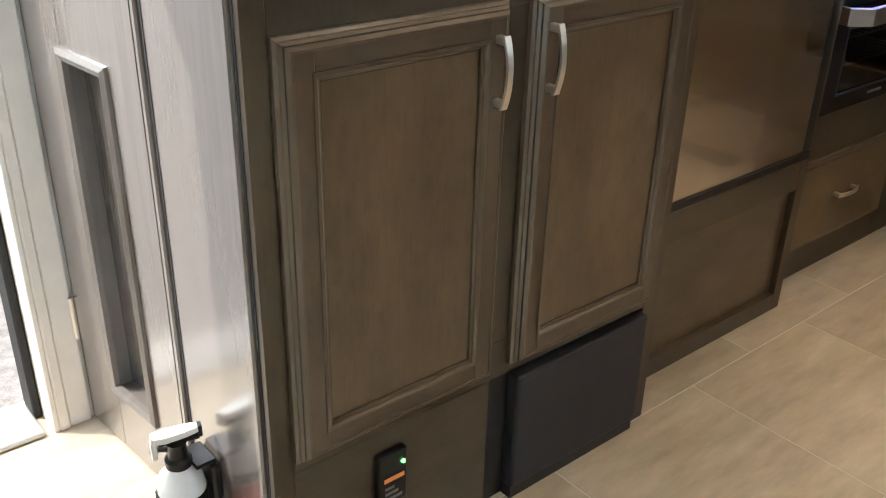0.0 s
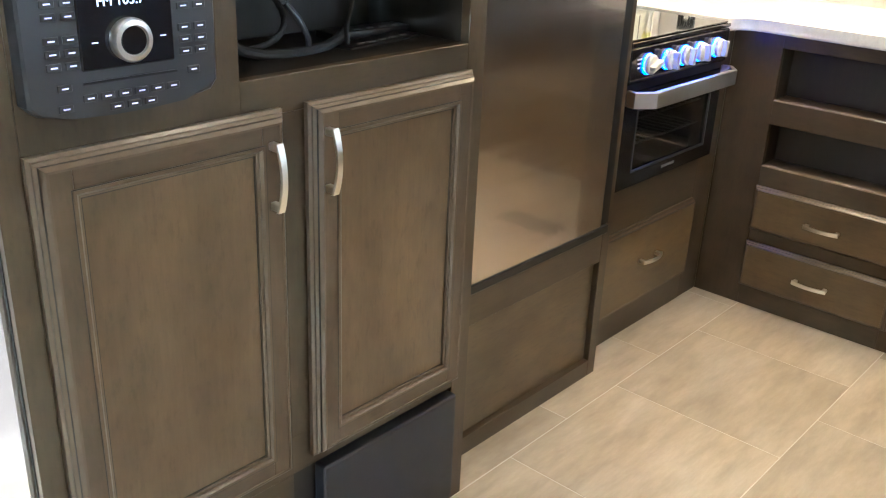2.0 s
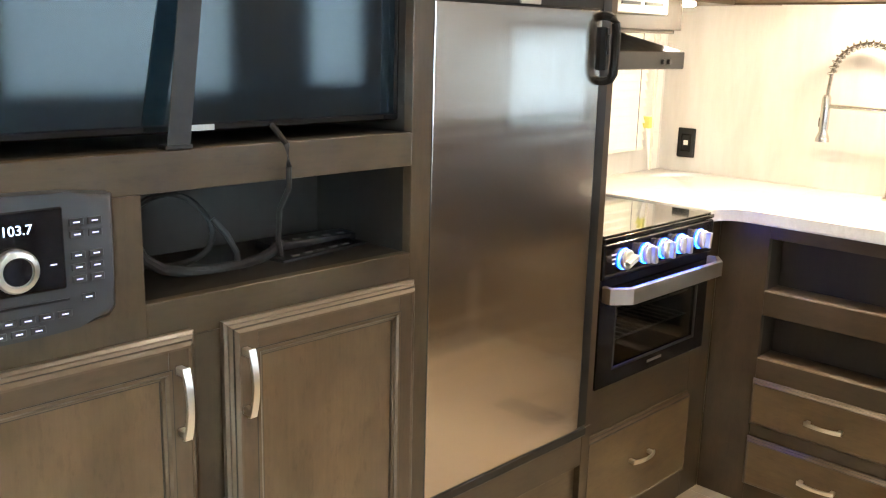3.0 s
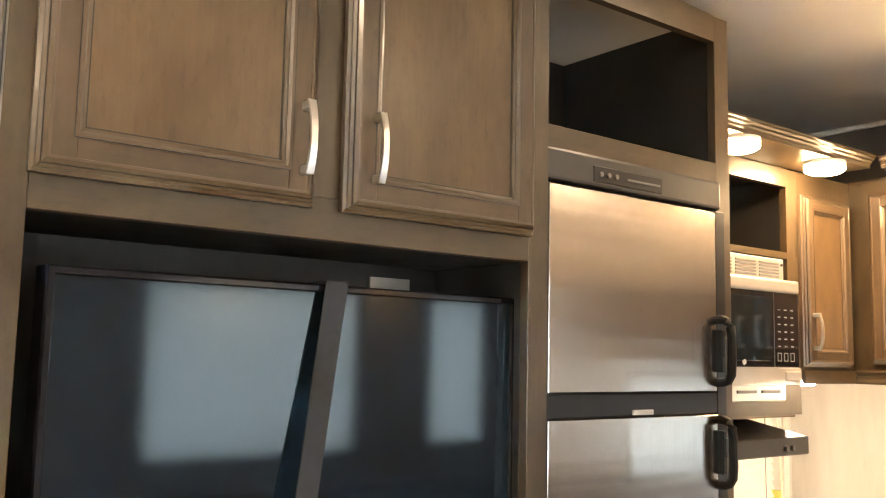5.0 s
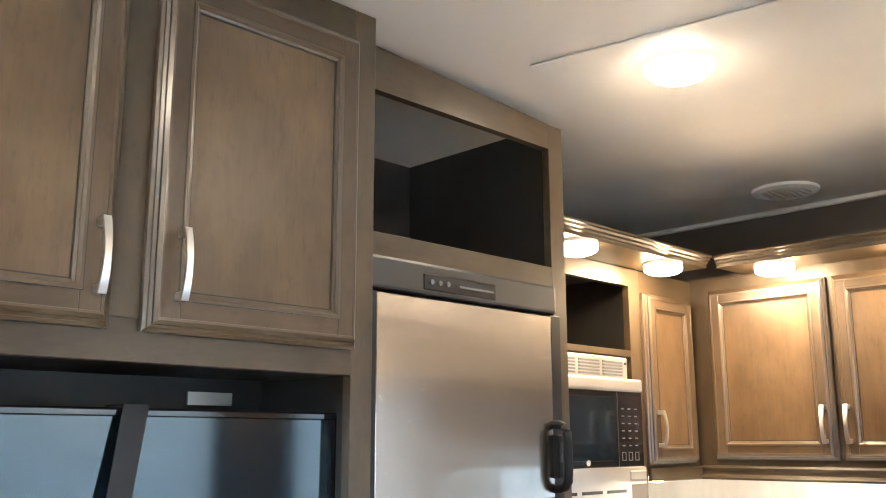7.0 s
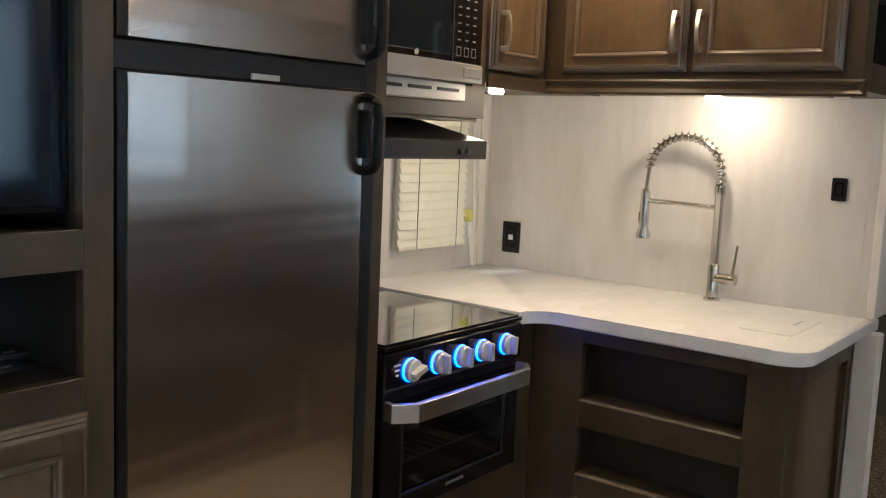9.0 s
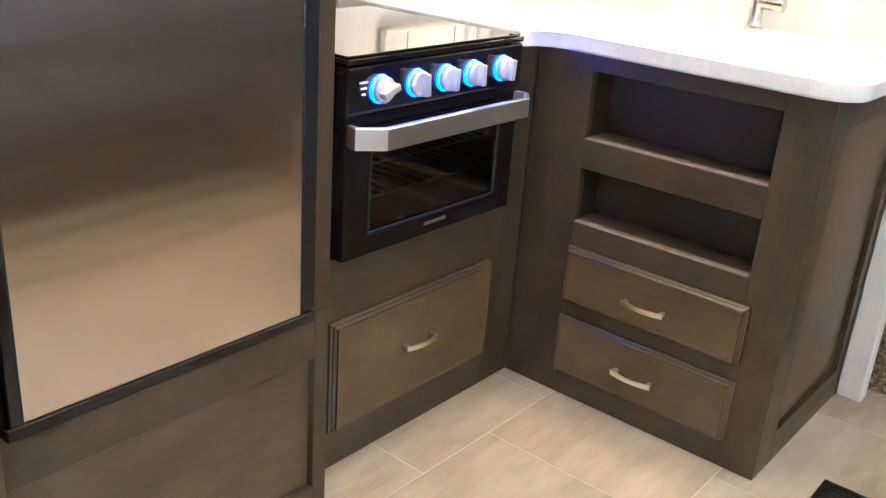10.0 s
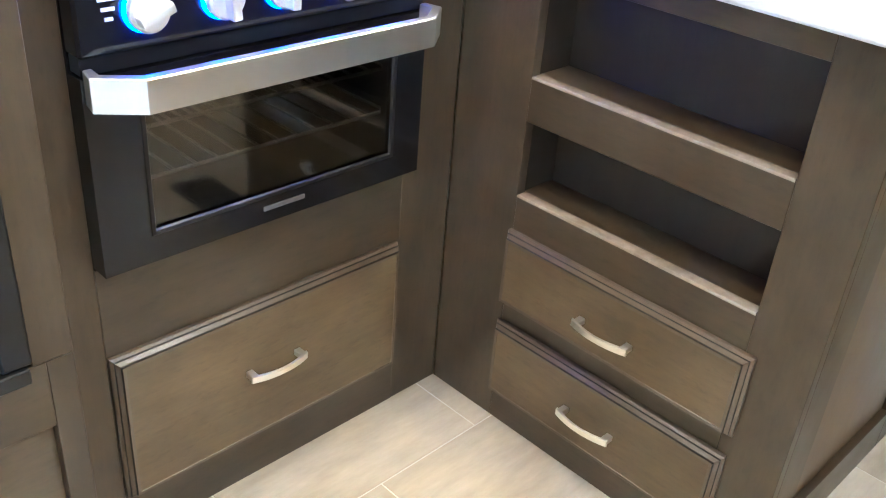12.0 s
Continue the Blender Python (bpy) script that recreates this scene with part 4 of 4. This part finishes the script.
for x, y in ((5.69, 1.702), (5.374, 2.2)):
    t = thing("under_cabinet_light", pose(x, y, 1.4715 if y < 2 else 1.4695), "small lit light under wall cabinet", "light", "under cabinet lights")
    part("housing", box(-0.018, 0.018, -0.018, 0.018, -0.008, 0.0, 0.002), WHITEPL, t)
    part("lens", box(-0.0165, 0.0165, -0.0165, 0.0165, -0.021, -0.0075, 0.004), LENS_U, t)
# Plain housing of a small light that is switched off
tagged(obj("unlit_light_housing", box(5.60, 5.625, 1.33, 1.365, 1.459, 1.4718, 0.002), WHITEPL), "small white unlit light housing under wall cabinet", "clip")


def crown(name, length, m):
    """A stepped crown with a flat soffit board behind it; runs along local X, front at -Y."""
    prof = [(0.0, 2.052), (-0.158, 2.052), (-0.158, 2.062), (-0.162, 2.065), (-0.164, 2.070), (-0.170, 2.073), (-0.172, 2.079), (-0.177, 2.081), (-0.177, 2.086), (0.0, 2.086)]
    bm = bmesh.new()
    a = [bm.verts.new((0, y, z)) for y, z in prof]
    c = [bm.verts.new((length, y, z)) for y, z in prof]
    n = len(prof)
    for k in range(n):
        bm.faces.new((a[k], a[(k + 1) % n], c[(k + 1) % n], c[k]))
    bm.faces.new(a[::-1])
    bm.faces.new(c)
    bm.transform(m)
    return structure(name, bm, WOOD_H, "dark stained crown moulding with soffit board", "moulding")


crown("trim_crown", 0.703, pose(4.610, 2.119, 0))
crown("trim_crown_return", 0.90, pose(5.490, 2.119, 0) @ TURNED @ pose(0.1785, 0, 0))
structure("trim_crown_end", box(5.4915, 5.862, 1.045, 1.216, 2.053, 2.085, 0.004), WOOD_H, "dark stained crown moulding end", "moulding")
# Thin dark sheets that cover the pale wall above the crown
DARKV = plain("dark_upper_sheet", (0.075, 0.062, 0.05), 0.5, 0, 0.12, 6)
structure("wall_upper_east", box(EAST - 0.006, EAST - 0.0005, 1.302, NORTH - 0.008, 2.09, CEIL_Z - 0.017), DARKV, "dark brown sheet over the upper wall", "wall")
structure("wall_upper_north", box(4.610, EAST - 0.0065, NORTH - 0.006, NORTH - 0.0005, 2.09, CEIL_Z - 0.002), DARKV, "dark brown sheet over the upper wall", "wall")
seam = box(-0.012, 0.012, 0, 2.03, -0.005, -0.0003, 0.002)
seam.transform(pose(4.680, -0.21, CEIL_Z, 0, 0, 9.8))
structure("trim_ceiling_seam", seam, CEIL, "raised white ceiling seam strip", "trim")
structure("trim_ceiling_east", box(EAST - 0.0185, EAST - 0.0005, 1.302, NORTH - 0.001, CEIL_Z - 0.016, CEIL_Z - 0.0003, 0.003), CEIL, "thin ceiling trim", "trim")
vt = thing("ceiling_vent", pose(5.63, 1.853, CEIL_Z - 0.0005), "round white ceiling air vent", "vent")
part("flange", lathe(bmesh.new(), [(0.10, 0), (0.098, -0.008), (0.075, -0.014), (0.07, -0.006)], n=32), WHITEPL, vt, "", True)
for k in range(-3, 4):
    part("slat", box(-0.066, 0.066, k * 0.018 - 0.006, k * 0.018 + 0.006, -0.013, -0.010), WHITEPL, vt)

# ---- television and what is round it ----
tv = thing("television", pose(3.148, 1.880, 1.203, 0.22, 0, 0.15), "wall television with glossy dark screen, switched off", "television")
part("bezel", rings(bmesh.new(), 0.0, 0.770, 0.0, 0.411, [(0.03, 0.05), (0.0, 0.045), (0.0, 0.004), (0.003, 0.0), (0.010, 0.0), (0.012, 0.004), (0.03, 0.05)]), BLACKGLOSS, tv)
part("screen", box(0.0115, 0.7585, 0.004, 0.01, 0.0115, 0.3995), SCREEN, tv, "dark reflective glass screen")
part("badge", box(0.36, 0.41, -0.002, 0.002, 0.002, 0.010), SILVERPL, tv, "small silver badge")
part("mount", box(0.25, 0.52, 0.05, 0.228, 0.12, 0.32), BLACK, tv)
stp = thing("tv_strap", pose(3.466, ECY, 1.188), "dark grey transit strap across television", "strap")
st = bmesh.new()
lo = [st.verts.new(p) for p in ((0.0, 0.0, 0.0), (0.033, 0.0, 0.0), (0.033, 0.0025, 0.0), (0.0, 0.0025, 0.0))]
hi = [st.verts.new(p) for p in ((0.067, 0.024, 0.430), (0.104, 0.024, 0.430), (0.104, 0.0265, 0.430), (0.067, 0.0265, 0.430))]
for k in range(4):
    st.faces.new((lo[k], lo[(k + 1) % 4], hi[(k + 1) % 4], hi[k]))
st.faces.new(hi)
st.faces.new(lo[::-1])
STRAPM = plain("grey_webbing", (0.014, 0.0155, 0.018), 0.75, 0, 0.15, 60, 0.3, 500)
part("webbing", st, STRAPM, stp)
part("top_fold", box(0.067, 0.104, 0.0255, 0.08, 0.4285, 0.4310), STRAPM, stp)
part("anchor_clip", box(-0.004, 0.037, -0.001, 0.022, -0.0025, 0.004, 0.001), BLACK, stp, "black plastic anchor clip")
tagged(obj("label_plate", box(3.758, 3.845, 2.094, 2.0995, 1.630, 1.652), SILVERPL), "small grey printed label on dark back board", "label")
hd_ = obj("cable", tube(bmesh.new(), [(3.66, 1.90, 1.215), (3.656, 1.87, 1.20), (3.652, 1.838, 1.182), (3.652, 1.834, 1.15), (3.653, 1.836, 1.118), (3.66, 1.87, 1.08), (3.70, 1.93, 1.02), (3.72, 1.95, 0.985)], 0.0045, 8), RUBBER, True)
tagged(hd_, "black cable hanging over the shelf rail", "cable")
pts = [(3.445, 1.93, 1.12), (3.447, 1.935, 1.085), (3.456, 1.94, 1.05), (3.475, 1.945, 1.018), (3.505, 1.95, 0.998), (3.545, 1.95, 0.987), (3.59, 1.945, 0.983), (3.635, 1.945, 0.983), (3.675, 1.95, 0.986), (3.71, 1.96, 0.992), (3.735, 1.975, 1.0)]
tagged(obj("cable", tube(bmesh.new(), pts, 0.009, 10), RUBBER, True), "thick black cable loop in open shelf", "cable")
pts = [(3.53 + 0.085 * math.cos(a), 1.99 + 0.02 * math.sin(2 * a), 1.045 + 0.055 * math.sin(a)) for a in [2 * math.pi * k / 30 for k in range(31)]]
tagged(obj("cable", tube(bmesh.new(), pts, 0.005, 8), RUBBER, True), "black cable coil in open shelf", "cable")
tagged(obj("cable", tube(bmesh.new(), [(3.60, 1.96, 1.06), (3.618, 1.95, 1.035), (3.632, 1.945, 1.005), (3.638, 1.95, 0.978)], 0.005, 8), CHAR, True), "short grey cable in open shelf", "cable")
for x, y, z, a, w in ((3.80, 1.96, 0.9725, 8, 0.20), (3.83, 2.02, 0.9725, -4, 0.19)):
    rc = thing("remote_control", pose(x, y, z, 0, 0, a), "slim black remote control with pale keys in open shelf", "remote", "remote controls")
    hh = 0.012 if y < 2 else 0.020
    part("case", box(-w / 2, w / 2, -0.025, 0.025, 0, hh, 0.004, 2), BLACK, rc)
    for k in range(5):
        part("key", box(-0.07 + k * 0.03, -0.054 + k * 0.03, -0.015, -0.008, hh - 0.001, hh + 0.0015, 0.0005), GREYPL, rc)

# ---- wall stereo ----
rd = thing("wall_stereo", pose(3.117, ECY + 0.0035, 0.975), "grey wall-mounted radio with lit display", "stereo")
arcs = [(0.0, 0.022), (0.012, 0.010), (0.05, 0.003), (0.10, 0.0), (0.155, 0.0), (0.205, 0.003), (0.245, 0.010), (0.255, 0.022), (0.257, 0.166), (0.20, 0.173), (0.13, 0.175), (0.06, 0.173), (0.0, 0.166)]
bm = bmesh.new()
prism(bm, arcs, 0.0, 0.030, 0.008, 3)
bm.transform(Matrix(((1, 0, 0, 0), (0, 0, -1, 0), (0, 1, 0, 0), (0, 0, 0, 1))))
part("faceplate", bm, CHAR, rd, "charcoal plastic faceplate", True)
YF = -0.030
dp = part("display", box(0.068, 0.192, YF - 0.002, YF + 0.004, 0.056, 0.157, 0.002), BLACKGLOSS, rd, "glossy black display")
fo = bpy.data.curves.new("readout", "FONT")
fo.body = "FM 103.7"
fo.size = 0.0165
fo.extrude = 0.0003
tx = new("readout_text", fo)
tx_me = bpy.data.meshes.new_from_object(tx)
bpy.data.objects.remove(tx)
ro = new("readout", tx_me)
tx_me.materials.clear()
tx_me.materials.append(DISPLAY)
ro.parent = dp
ro.matrix_basis = pose(0.093, YF - 0.0024, 0.129, 90, 0, 0)
part("knob", lathe(bmesh.new(), [(0.026, 0), (0.0265, 0.008), (0.024, 0.013), (0.0185, 0.014), (0.0175, 0.011), (0.002, 0.010)], pose(0.131, YF - 0.002, 0.088, 90, 0, 0), 32), CHROME, rd, "chrome-ringed volume knob", True)
part("knob_face", lathe(bmesh.new(), [(0.0172, 0.0105), (0.016, 0.0125), (0.002, 0.0128)], pose(0.131, YF - 0.002, 0.088, 90, 0, 0), 28), BLACKGLOSS, rd, "", True)
part("disc_slot", box(0.068, 0.194, YF - 0.001, YF + 0.002, 0.0405, 0.0435), BLACK, rd)
keys = [(sx, z) for sx in (0.035, 0.058, 0.208, 0.231) for z in (0.136, 0.121, 0.095, 0.080, 0.065)]
keys += [(0.075 + 0.0224 * k, 0.0245) for k in range(6)] + [(0.108 + 0.023 * k, 0.010) for k in range(3)]
keys += [(0.045, 0.040), (0.218, 0.041), (0.177, 0.088), (0.087, 0.088), (0.044, 0.016)]
for x, z in keys:
    bt_ = part("button", box(x - 0.009, x + 0.009, YF - 0.0018, YF + 0.001, z - 0.0045, z + 0.0045, 0.0008), CHAR, rd)
    part("legend", box(x - 0.0040, x + 0.0040, YF - 0.0024, YF - 0.0014, z - 0.0008, z + 0.0008), LEGEND, bt_)

# ---- low on the cabinet ----
sb = thing("vinyl_box", pose(3.553, ECY - 0.02, 0.028), "black vinyl-covered box set into cabinet base", "box")
part("front", box(0.0, 0.354, 0.0, 0.031, 0.0, 0.252, 0.008, 3), VINYLBLK, sb)
part("base_lip", box(0.004, 0.350, 0.006, 0.031, -0.0275, 0.0), BLACK, sb)
al = thing("gas_alarm", pose(3.255, ECY, 0.143), "black gas alarm with green light on cabinet base", "alarm")
part("case", box(0.0, 0.058, -0.015, -0.0005, 0.0, 0.104, 0.004, 2), BLACK, al)
part("label_strip", box(0.010, 0.050, -0.0162, -0.0147, 0.050, 0.058), plain("orange_label", (0.75, 0.22, 0.06), 0.5), al, "orange printed strip")
for k in range(3):
    part("print_bar", box(0.012, 0.046 - 0.008 * k, -0.0160, -0.0147, 0.012 + 0.011 * k, 0.017 + 0.011 * k), GREYPL, al)
part("indicator", lathe(bmesh.new(), [(0.004, 0), (0.003, 0.003)], pose(0.048, -0.015, 0.080, 90, 0, 0), 10), GREENLED, al, "lit green indicator")

ex = thing("fire_extinguisher", pose(3.022, 2.06, 0.0), "white and red fire extinguisher on black bracket by the entry", "extinguisher")
part("cylinder", lathe(bmesh.new(), [(0.034, 0.0), (0.039, 0.008), (0.039, 0.165), (0.034, 0.190), (0.020, 0.207), (0.015, 0.216)], n=28), WHITEPL, ex, "white enamelled cylinder", True)
part("label_band", lathe(bmesh.new(), [(0.0393, 0.03), (0.0398, 0.032), (0.0398, 0.133), (0.0393, 0.135)], n=28), RED, ex, "red label band", True)
part("valve", lathe(bmesh.new(), [(0.018, 0.206), (0.022, 0.210), (0.022, 0.222), (0.016, 0.226), (0.015, 0.250), (0.018, 0.256), (0.010, 0.260)], n=18), BLACK, ex, "black valve body", True)
GRIP = pose(0, 0, 0, 0, 0, -16) @ Matrix.Diagonal((0.84, 0.84, 1, 1))
lever = prism(bmesh.new(), [(-0.046, -0.008), (-0.040, -0.014), (-0.020, -0.016), (0.020, -0.013), (0.042, -0.009), (0.042, 0.009), (0.020, 0.013), (-0.020, 0.016), (-0.040, 0.014), (-0.046, 0.008)], 0.264, 0.275, 0.004)
bx(lever, -0.048, -0.036, -0.010, 0.010, 0.232, 0.266, 0.004, 2)
for v in lever.verts:
    v.co.z += max(0.0, v.co.x) * 0.12
lever.transform(GRIP)
part("lever", lever, WHITEPL, ex, "white squeeze lever")
grip = bx(bmesh.new(), -0.034, 0.044, -0.008, 0.008, 0.254, 0.262, 0.003, 2)
bx(grip, 0.041, 0.050, -0.009, 0.009, 0.258, 0.280, 0.003, 2)
grip.transform(GRIP)
part("grip", grip, BLACK, ex, "black fixed grip and lever tip")
part("nozzle", tube(bmesh.new(), [(-0.010, 0.010, 0.240), (-0.024, 0.026, 0.236), (-0.028, 0.030, 0.226)], 0.007, 10), BLACK, ex, "", True)
part("bracket", box(0.0405, 0.0545, -0.036, 0.034, 0.02, 0.205, 0.004), BLACK, ex, "black mounting bracket")
part("bracket_hook", box(0.016, 0.052, -0.030, 0.030, 0.2055, 0.2135, 0.002), BLACK, ex)
strap_ = part("strap", lathe(bmesh.new(), [(0.0400, 0.138), (0.0418, 0.140), (0.0418, 0.158), (0.0400, 0.160)], n=28), BLACK, ex, "black ribbed strap round the cylinder", True)
for k in range(24):
    bm = box(0.0415, 0.0430, -0.0018, 0.0018, 0.141, 0.157)
    bm.transform(pose(0, 0, 0, 0, 0, 15 * k))
    part("rib", bm, BLACK, strap_)

# ---- countertop fittings ----
NICKEL = plain("brushed_nickel", (0.60, 0.57, 0.52), 0.25, 1.0, 0.06)
fa = thing("faucet", pose(5.805, 1.706, 0.888), "brushed nickel pull-down spring faucet", "faucet")
part("base", lathe(bmesh.new(), [(0.024, 0), (0.024, 0.006), (0.0165, 0.010), (0.0165, 0.10), (0.013, 0.106)], n=20), NICKEL, fa, "", True)
part("column", lathe(bmesh.new(), [(0.0125, 0.10), (0.0125, 0.30), (0.0155, 0.305), (0.0155, 0.33), (0.008, 0.335)], n=18), NICKEL, fa, "", True)
R_ = 0.111
hose = [(0, 0, 0.33), (0, 0, 0.36)] + [(0, R_ - R_ * math.cos(radians(a)), 0.365 + 0.102 * math.sin(radians(a))) for a in range(0, 181, 10)] + [(0, 2 * R_ + 0.004, 0.32), (0, 2 * R_ + 0.006, 0.27)]
part("hose", tube(bmesh.new(), hose, 0.0065, 10), NICKEL, fa, "", True)
co = []
TURNS = 20
NN = TURNS * 12
hv = [Vector(p) for p in hose[:-2]]
ln = [0.0]
for p, q in zip(hv, hv[1:]):
    ln.append(ln[-1] + (q - p).length)
for k in range(NN + 1):
    d = ln[-1] * k / NN
    i = max(0, min(len(hv) - 2, next((n for n in range(len(ln) - 1) if ln[n + 1] >= d), len(hv) - 2)))
    u = (d - ln[i]) / max(1e-6, ln[i + 1] - ln[i])
    p = hv[i].lerp(hv[i + 1], u)
    tg = (hv[i + 1] - hv[i]).normalized()
    a = Vector((1, 0, 0))
    c = tg.cross(a)
    th = 2 * math.pi * TURNS * k / NN
    co.append(p + 0.0118 * (math.cos(th) * a + math.sin(th) * c))
part("spring", tube(bmesh.new(), co, 0.0033, 6), NICKEL, fa, "bright coiled spring", True)
part("spray_head", lathe(bmesh.new(), [(0.010, 0.0), (0.014, -0.01), (0.0145, -0.10), (0.0125, -0.115), (0.021, -0.135), (0.022, -0.147), (0.018, -0.148)], pose(0, 2 * R_ + 0.006, 0.306), 18), NICKEL, fa, "", True)
part("spray_button", box(-0.006, 0.006, 2 * R_ + 0.017, 2 * R_ + 0.023, 0.205, 0.235, 0.002), BLACK, fa)
part("support_arm", tube(bmesh.new(), [(0, 0.01, 0.268), (0, 2 * R_ - 0.004, 0.272)], 0.0068, 10), NICKEL, fa, "", True)
part("valve_body", lathe(bmesh.new(), [(0.0155, 0.0), (0.0155, 0.035), (0.017, 0.037), (0.017, 0.062), (0.012, 0.064)], pose(0, -0.004, 0.066, 90, 0, 0), 18), NICKEL, fa, "", True)
part("lever", tube(bmesh.new(), [(0, -0.055, 0.075), (0, -0.060, 0.12), (0, -0.064, 0.165)], [0.005, 0.004, 0.0035], 8), NICKEL, fa, "", True)


def wall_plate(y0, y1, z0, z1, label, port):
    t = thing("wall_outlet", pose(EAST - 0.0005, y1, z0) @ TURNED, label, "outlet")
    part("plate", box(0, y1 - y0, -0.007, 0, 0, z1 - z0, 0.003), BLACK, t)
    w, h = (y1 - y0), (z1 - z0)
    if port:
        part("port", box(w * 0.38, w * 0.62, -0.0085, -0.006, h * 0.42, h * 0.58), WHITEPL, t, "white port")
    part("insert", rings(bmesh.new(), w * 0.22, w * 0.78, h * 0.2, h * 0.8, [(0, -0.006), (0.001, -0.0085), (0.004, -0.0085), (0.005, -0.006)]), BLACKGLOSS, t)


wall_plate(2.410, 2.481, 0.939, 1.044, "black wall outlet plate on pale backsplash", True)
wall_plate(1.378, 1.418, 1.198, 1.260, "small black switch plate on pale backsplash", False)
sk = thing("sink_cover", pose(0, 0, 0), "white flush sink cover with narrow finger slots in countertop", "sink cover")
part("board", box(5.46, 5.72, 1.37, 1.50, 0.8882, 0.8902, 0.001), QUARTZ, sk)
part("slot", box(5.60, 5.68, 1.405, 1.411, 0.8898, 0.8904), GREYPL, sk)

# ---- kitchen window with blind ----
w1 = tagged(new("window_1"), "small kitchen window behind a cream blind", "window", "", "structure")
part("window_frame", rings(bmesh.new(), WIN[0] - 0.03, WIN[1] + 0.03, WIN[2] - 0.03, WIN[3] + 0.03, [(0.03, NORTH), (0, NORTH), (0, NORTH - 0.010), (0.03, NORTH - 0.012), (0.034, NORTH), (0.034, NORTH + 0.11), (0.03, NORTH + 0.11)]), WHITETRIM, w1)
part("pane", box(WIN[0] + 0.004, WIN[1] - 0.004, NORTH + 0.084, NORTH + 0.088, WIN[2] + 0.004, WIN[3] - 0.004), GLASS, w1).visible_shadow = False
structure("trim_wall_strip", box(5.806, 5.842, NORTH - 0.006, NORTH - 0.0005, 0.889, 1.468), WHITETRIM, "thin white corner strip", "trim")
TAGYEL = plain("tag_yellow", (0.62, 0.60, 0.16), 0.5)
bl = thing("window_blind", pose(0, 0, 0), "cream slatted mini blind lowered over kitchen window", "blind")
part("head_rail", box(5.350, 5.698, NORTH - 0.050, NORTH - 0.013, 1.405, 1.432, 0.002), CREAM, bl)
NS = 15
for k in range(NS):
    z = 0.992 + (1.398 - 0.992) * k / (NS - 1)
    bm = box(5.356, 5.692, -0.0165, 0.0165, -0.0006, 0.0006)
    bm.transform(pose(0, NORTH - 0.032, z, 68, 0, 0))
    part("slat", bm, CREAM, bl)
part("bottom_rail", box(5.356, 5.692, NORTH - 0.038, NORTH - 0.020, 0.970, 0.984, 0.002), CREAM, bl)
for x in (5.425, 5.625):
    part("cord", tube(bmesh.new(), [(x, NORTH - 0.052, 0.975), (x, NORTH - 0.052, 1.41)], 0.0015, 6), GREYPL, bl)
part("hold_bracket", box(5.700, 5.724, NORTH - 0.05, NORTH - 0.013, 1.045, 1.085, 0.003), TAGYEL, bl, "yellow-green printed tag head")
tag_ = prism(bmesh.new(), [(5.698, 1.046), (5.726, 1.046), (5.738, 0.93), (5.732, 0.90)], -0.001, 0.001)
tag_.transform(pose(0, NORTH - 0.040, 0, 90, 0, 0))
part("tag", tag_, WHITEPL, bl, "white paper tag hanging by the blind")
part("pull_cord", tube(bmesh.new(), [(5.692, NORTH - 0.052, 1.41), (5.718, NORTH - 0.052, 1.10), (5.728, NORTH - 0.047, 0.99), (5.738, NORTH - 0.042, 0.895)], 0.003, 6), CREAM, bl)

# ---- floor register and the carpeted step beyond ----
rgx = thing("floor_register", pose(5.324, 0.947, 0.0005), "black metal floor heating register", "register")
part("frame", rings(bmesh.new(), 0, 0.121, 0, 0.258, [(0.002, 0.0), (0, 0.0), (0.003, 0.004), (0.016, 0.005), (0.018, 0.001)]), BLACK, rgx)
bpy.context.scene.collection.objects[-1].data.transform(Matrix(((1, 0, 0, 0), (0, 0, 1, 0), (0, 1, 0, 0), (0, 0, 0, 1))))
part("damper", box(0.016, 0.105, 0.016, 0.242, 0.0, 0.0012), RUBBER, rgx)
for j in range(12):
    for i in range(4):
        bm = box(-0.008, 0.008, -0.0022, 0.0022, 0.001, 0.0042, 0.0005)
        bm.transform(pose(0.028 + i * 0.0216, 0.026 + j * 0.0188, 0, 0, 0, 45 if (i + j) % 2 else -45))
        part("bar", bm, BLACK, rgx)
tagged(obj("carpeted_step", box(5.945, 6.9, 0.3, NORTH - 0.003, 0, 0.36, 0.012, 3), CARPET), "speckled brown carpeted step beyond the white trim", "step")

# ---- floor tiles ----
TS, GAP = 0.455, 0.0013
RX0, RX1, RY0, RY1 = 0.7, 8.1, -0.485, NORTH + 0.10
tile_meshes = {}
fl = bpy.data.objects["floor"]
for j in range(-6, 2):
    y0 = 1.846 + j * TS
    for i in range(-9, 9):
        x0 = 4.591 + i * TS + (TS / 2 if j % 2 == 0 else 0)
        a, b_ = max(x0 + GAP, RX0), min(x0 + TS - GAP, RX1)
        c, d = max(y0 + GAP, RY0), min(y0 + TS - GAP, RY1)
        if b_ - a < 0.02 or d - c < 0.02:
            continue
        key = (round(b_ - a, 4), round(d - c, 4))
        if key not in tile_meshes:
            t0 = obj("tile", box(0, b_ - a, 0, d - c, -0.003, 0.0, 0.0006), TILE)
            tile_meshes[key] = t0.data
        else:
            t0 = new("tile", tile_meshes[key])
        t0.location = (a, c, 0)
        t0.parent = fl
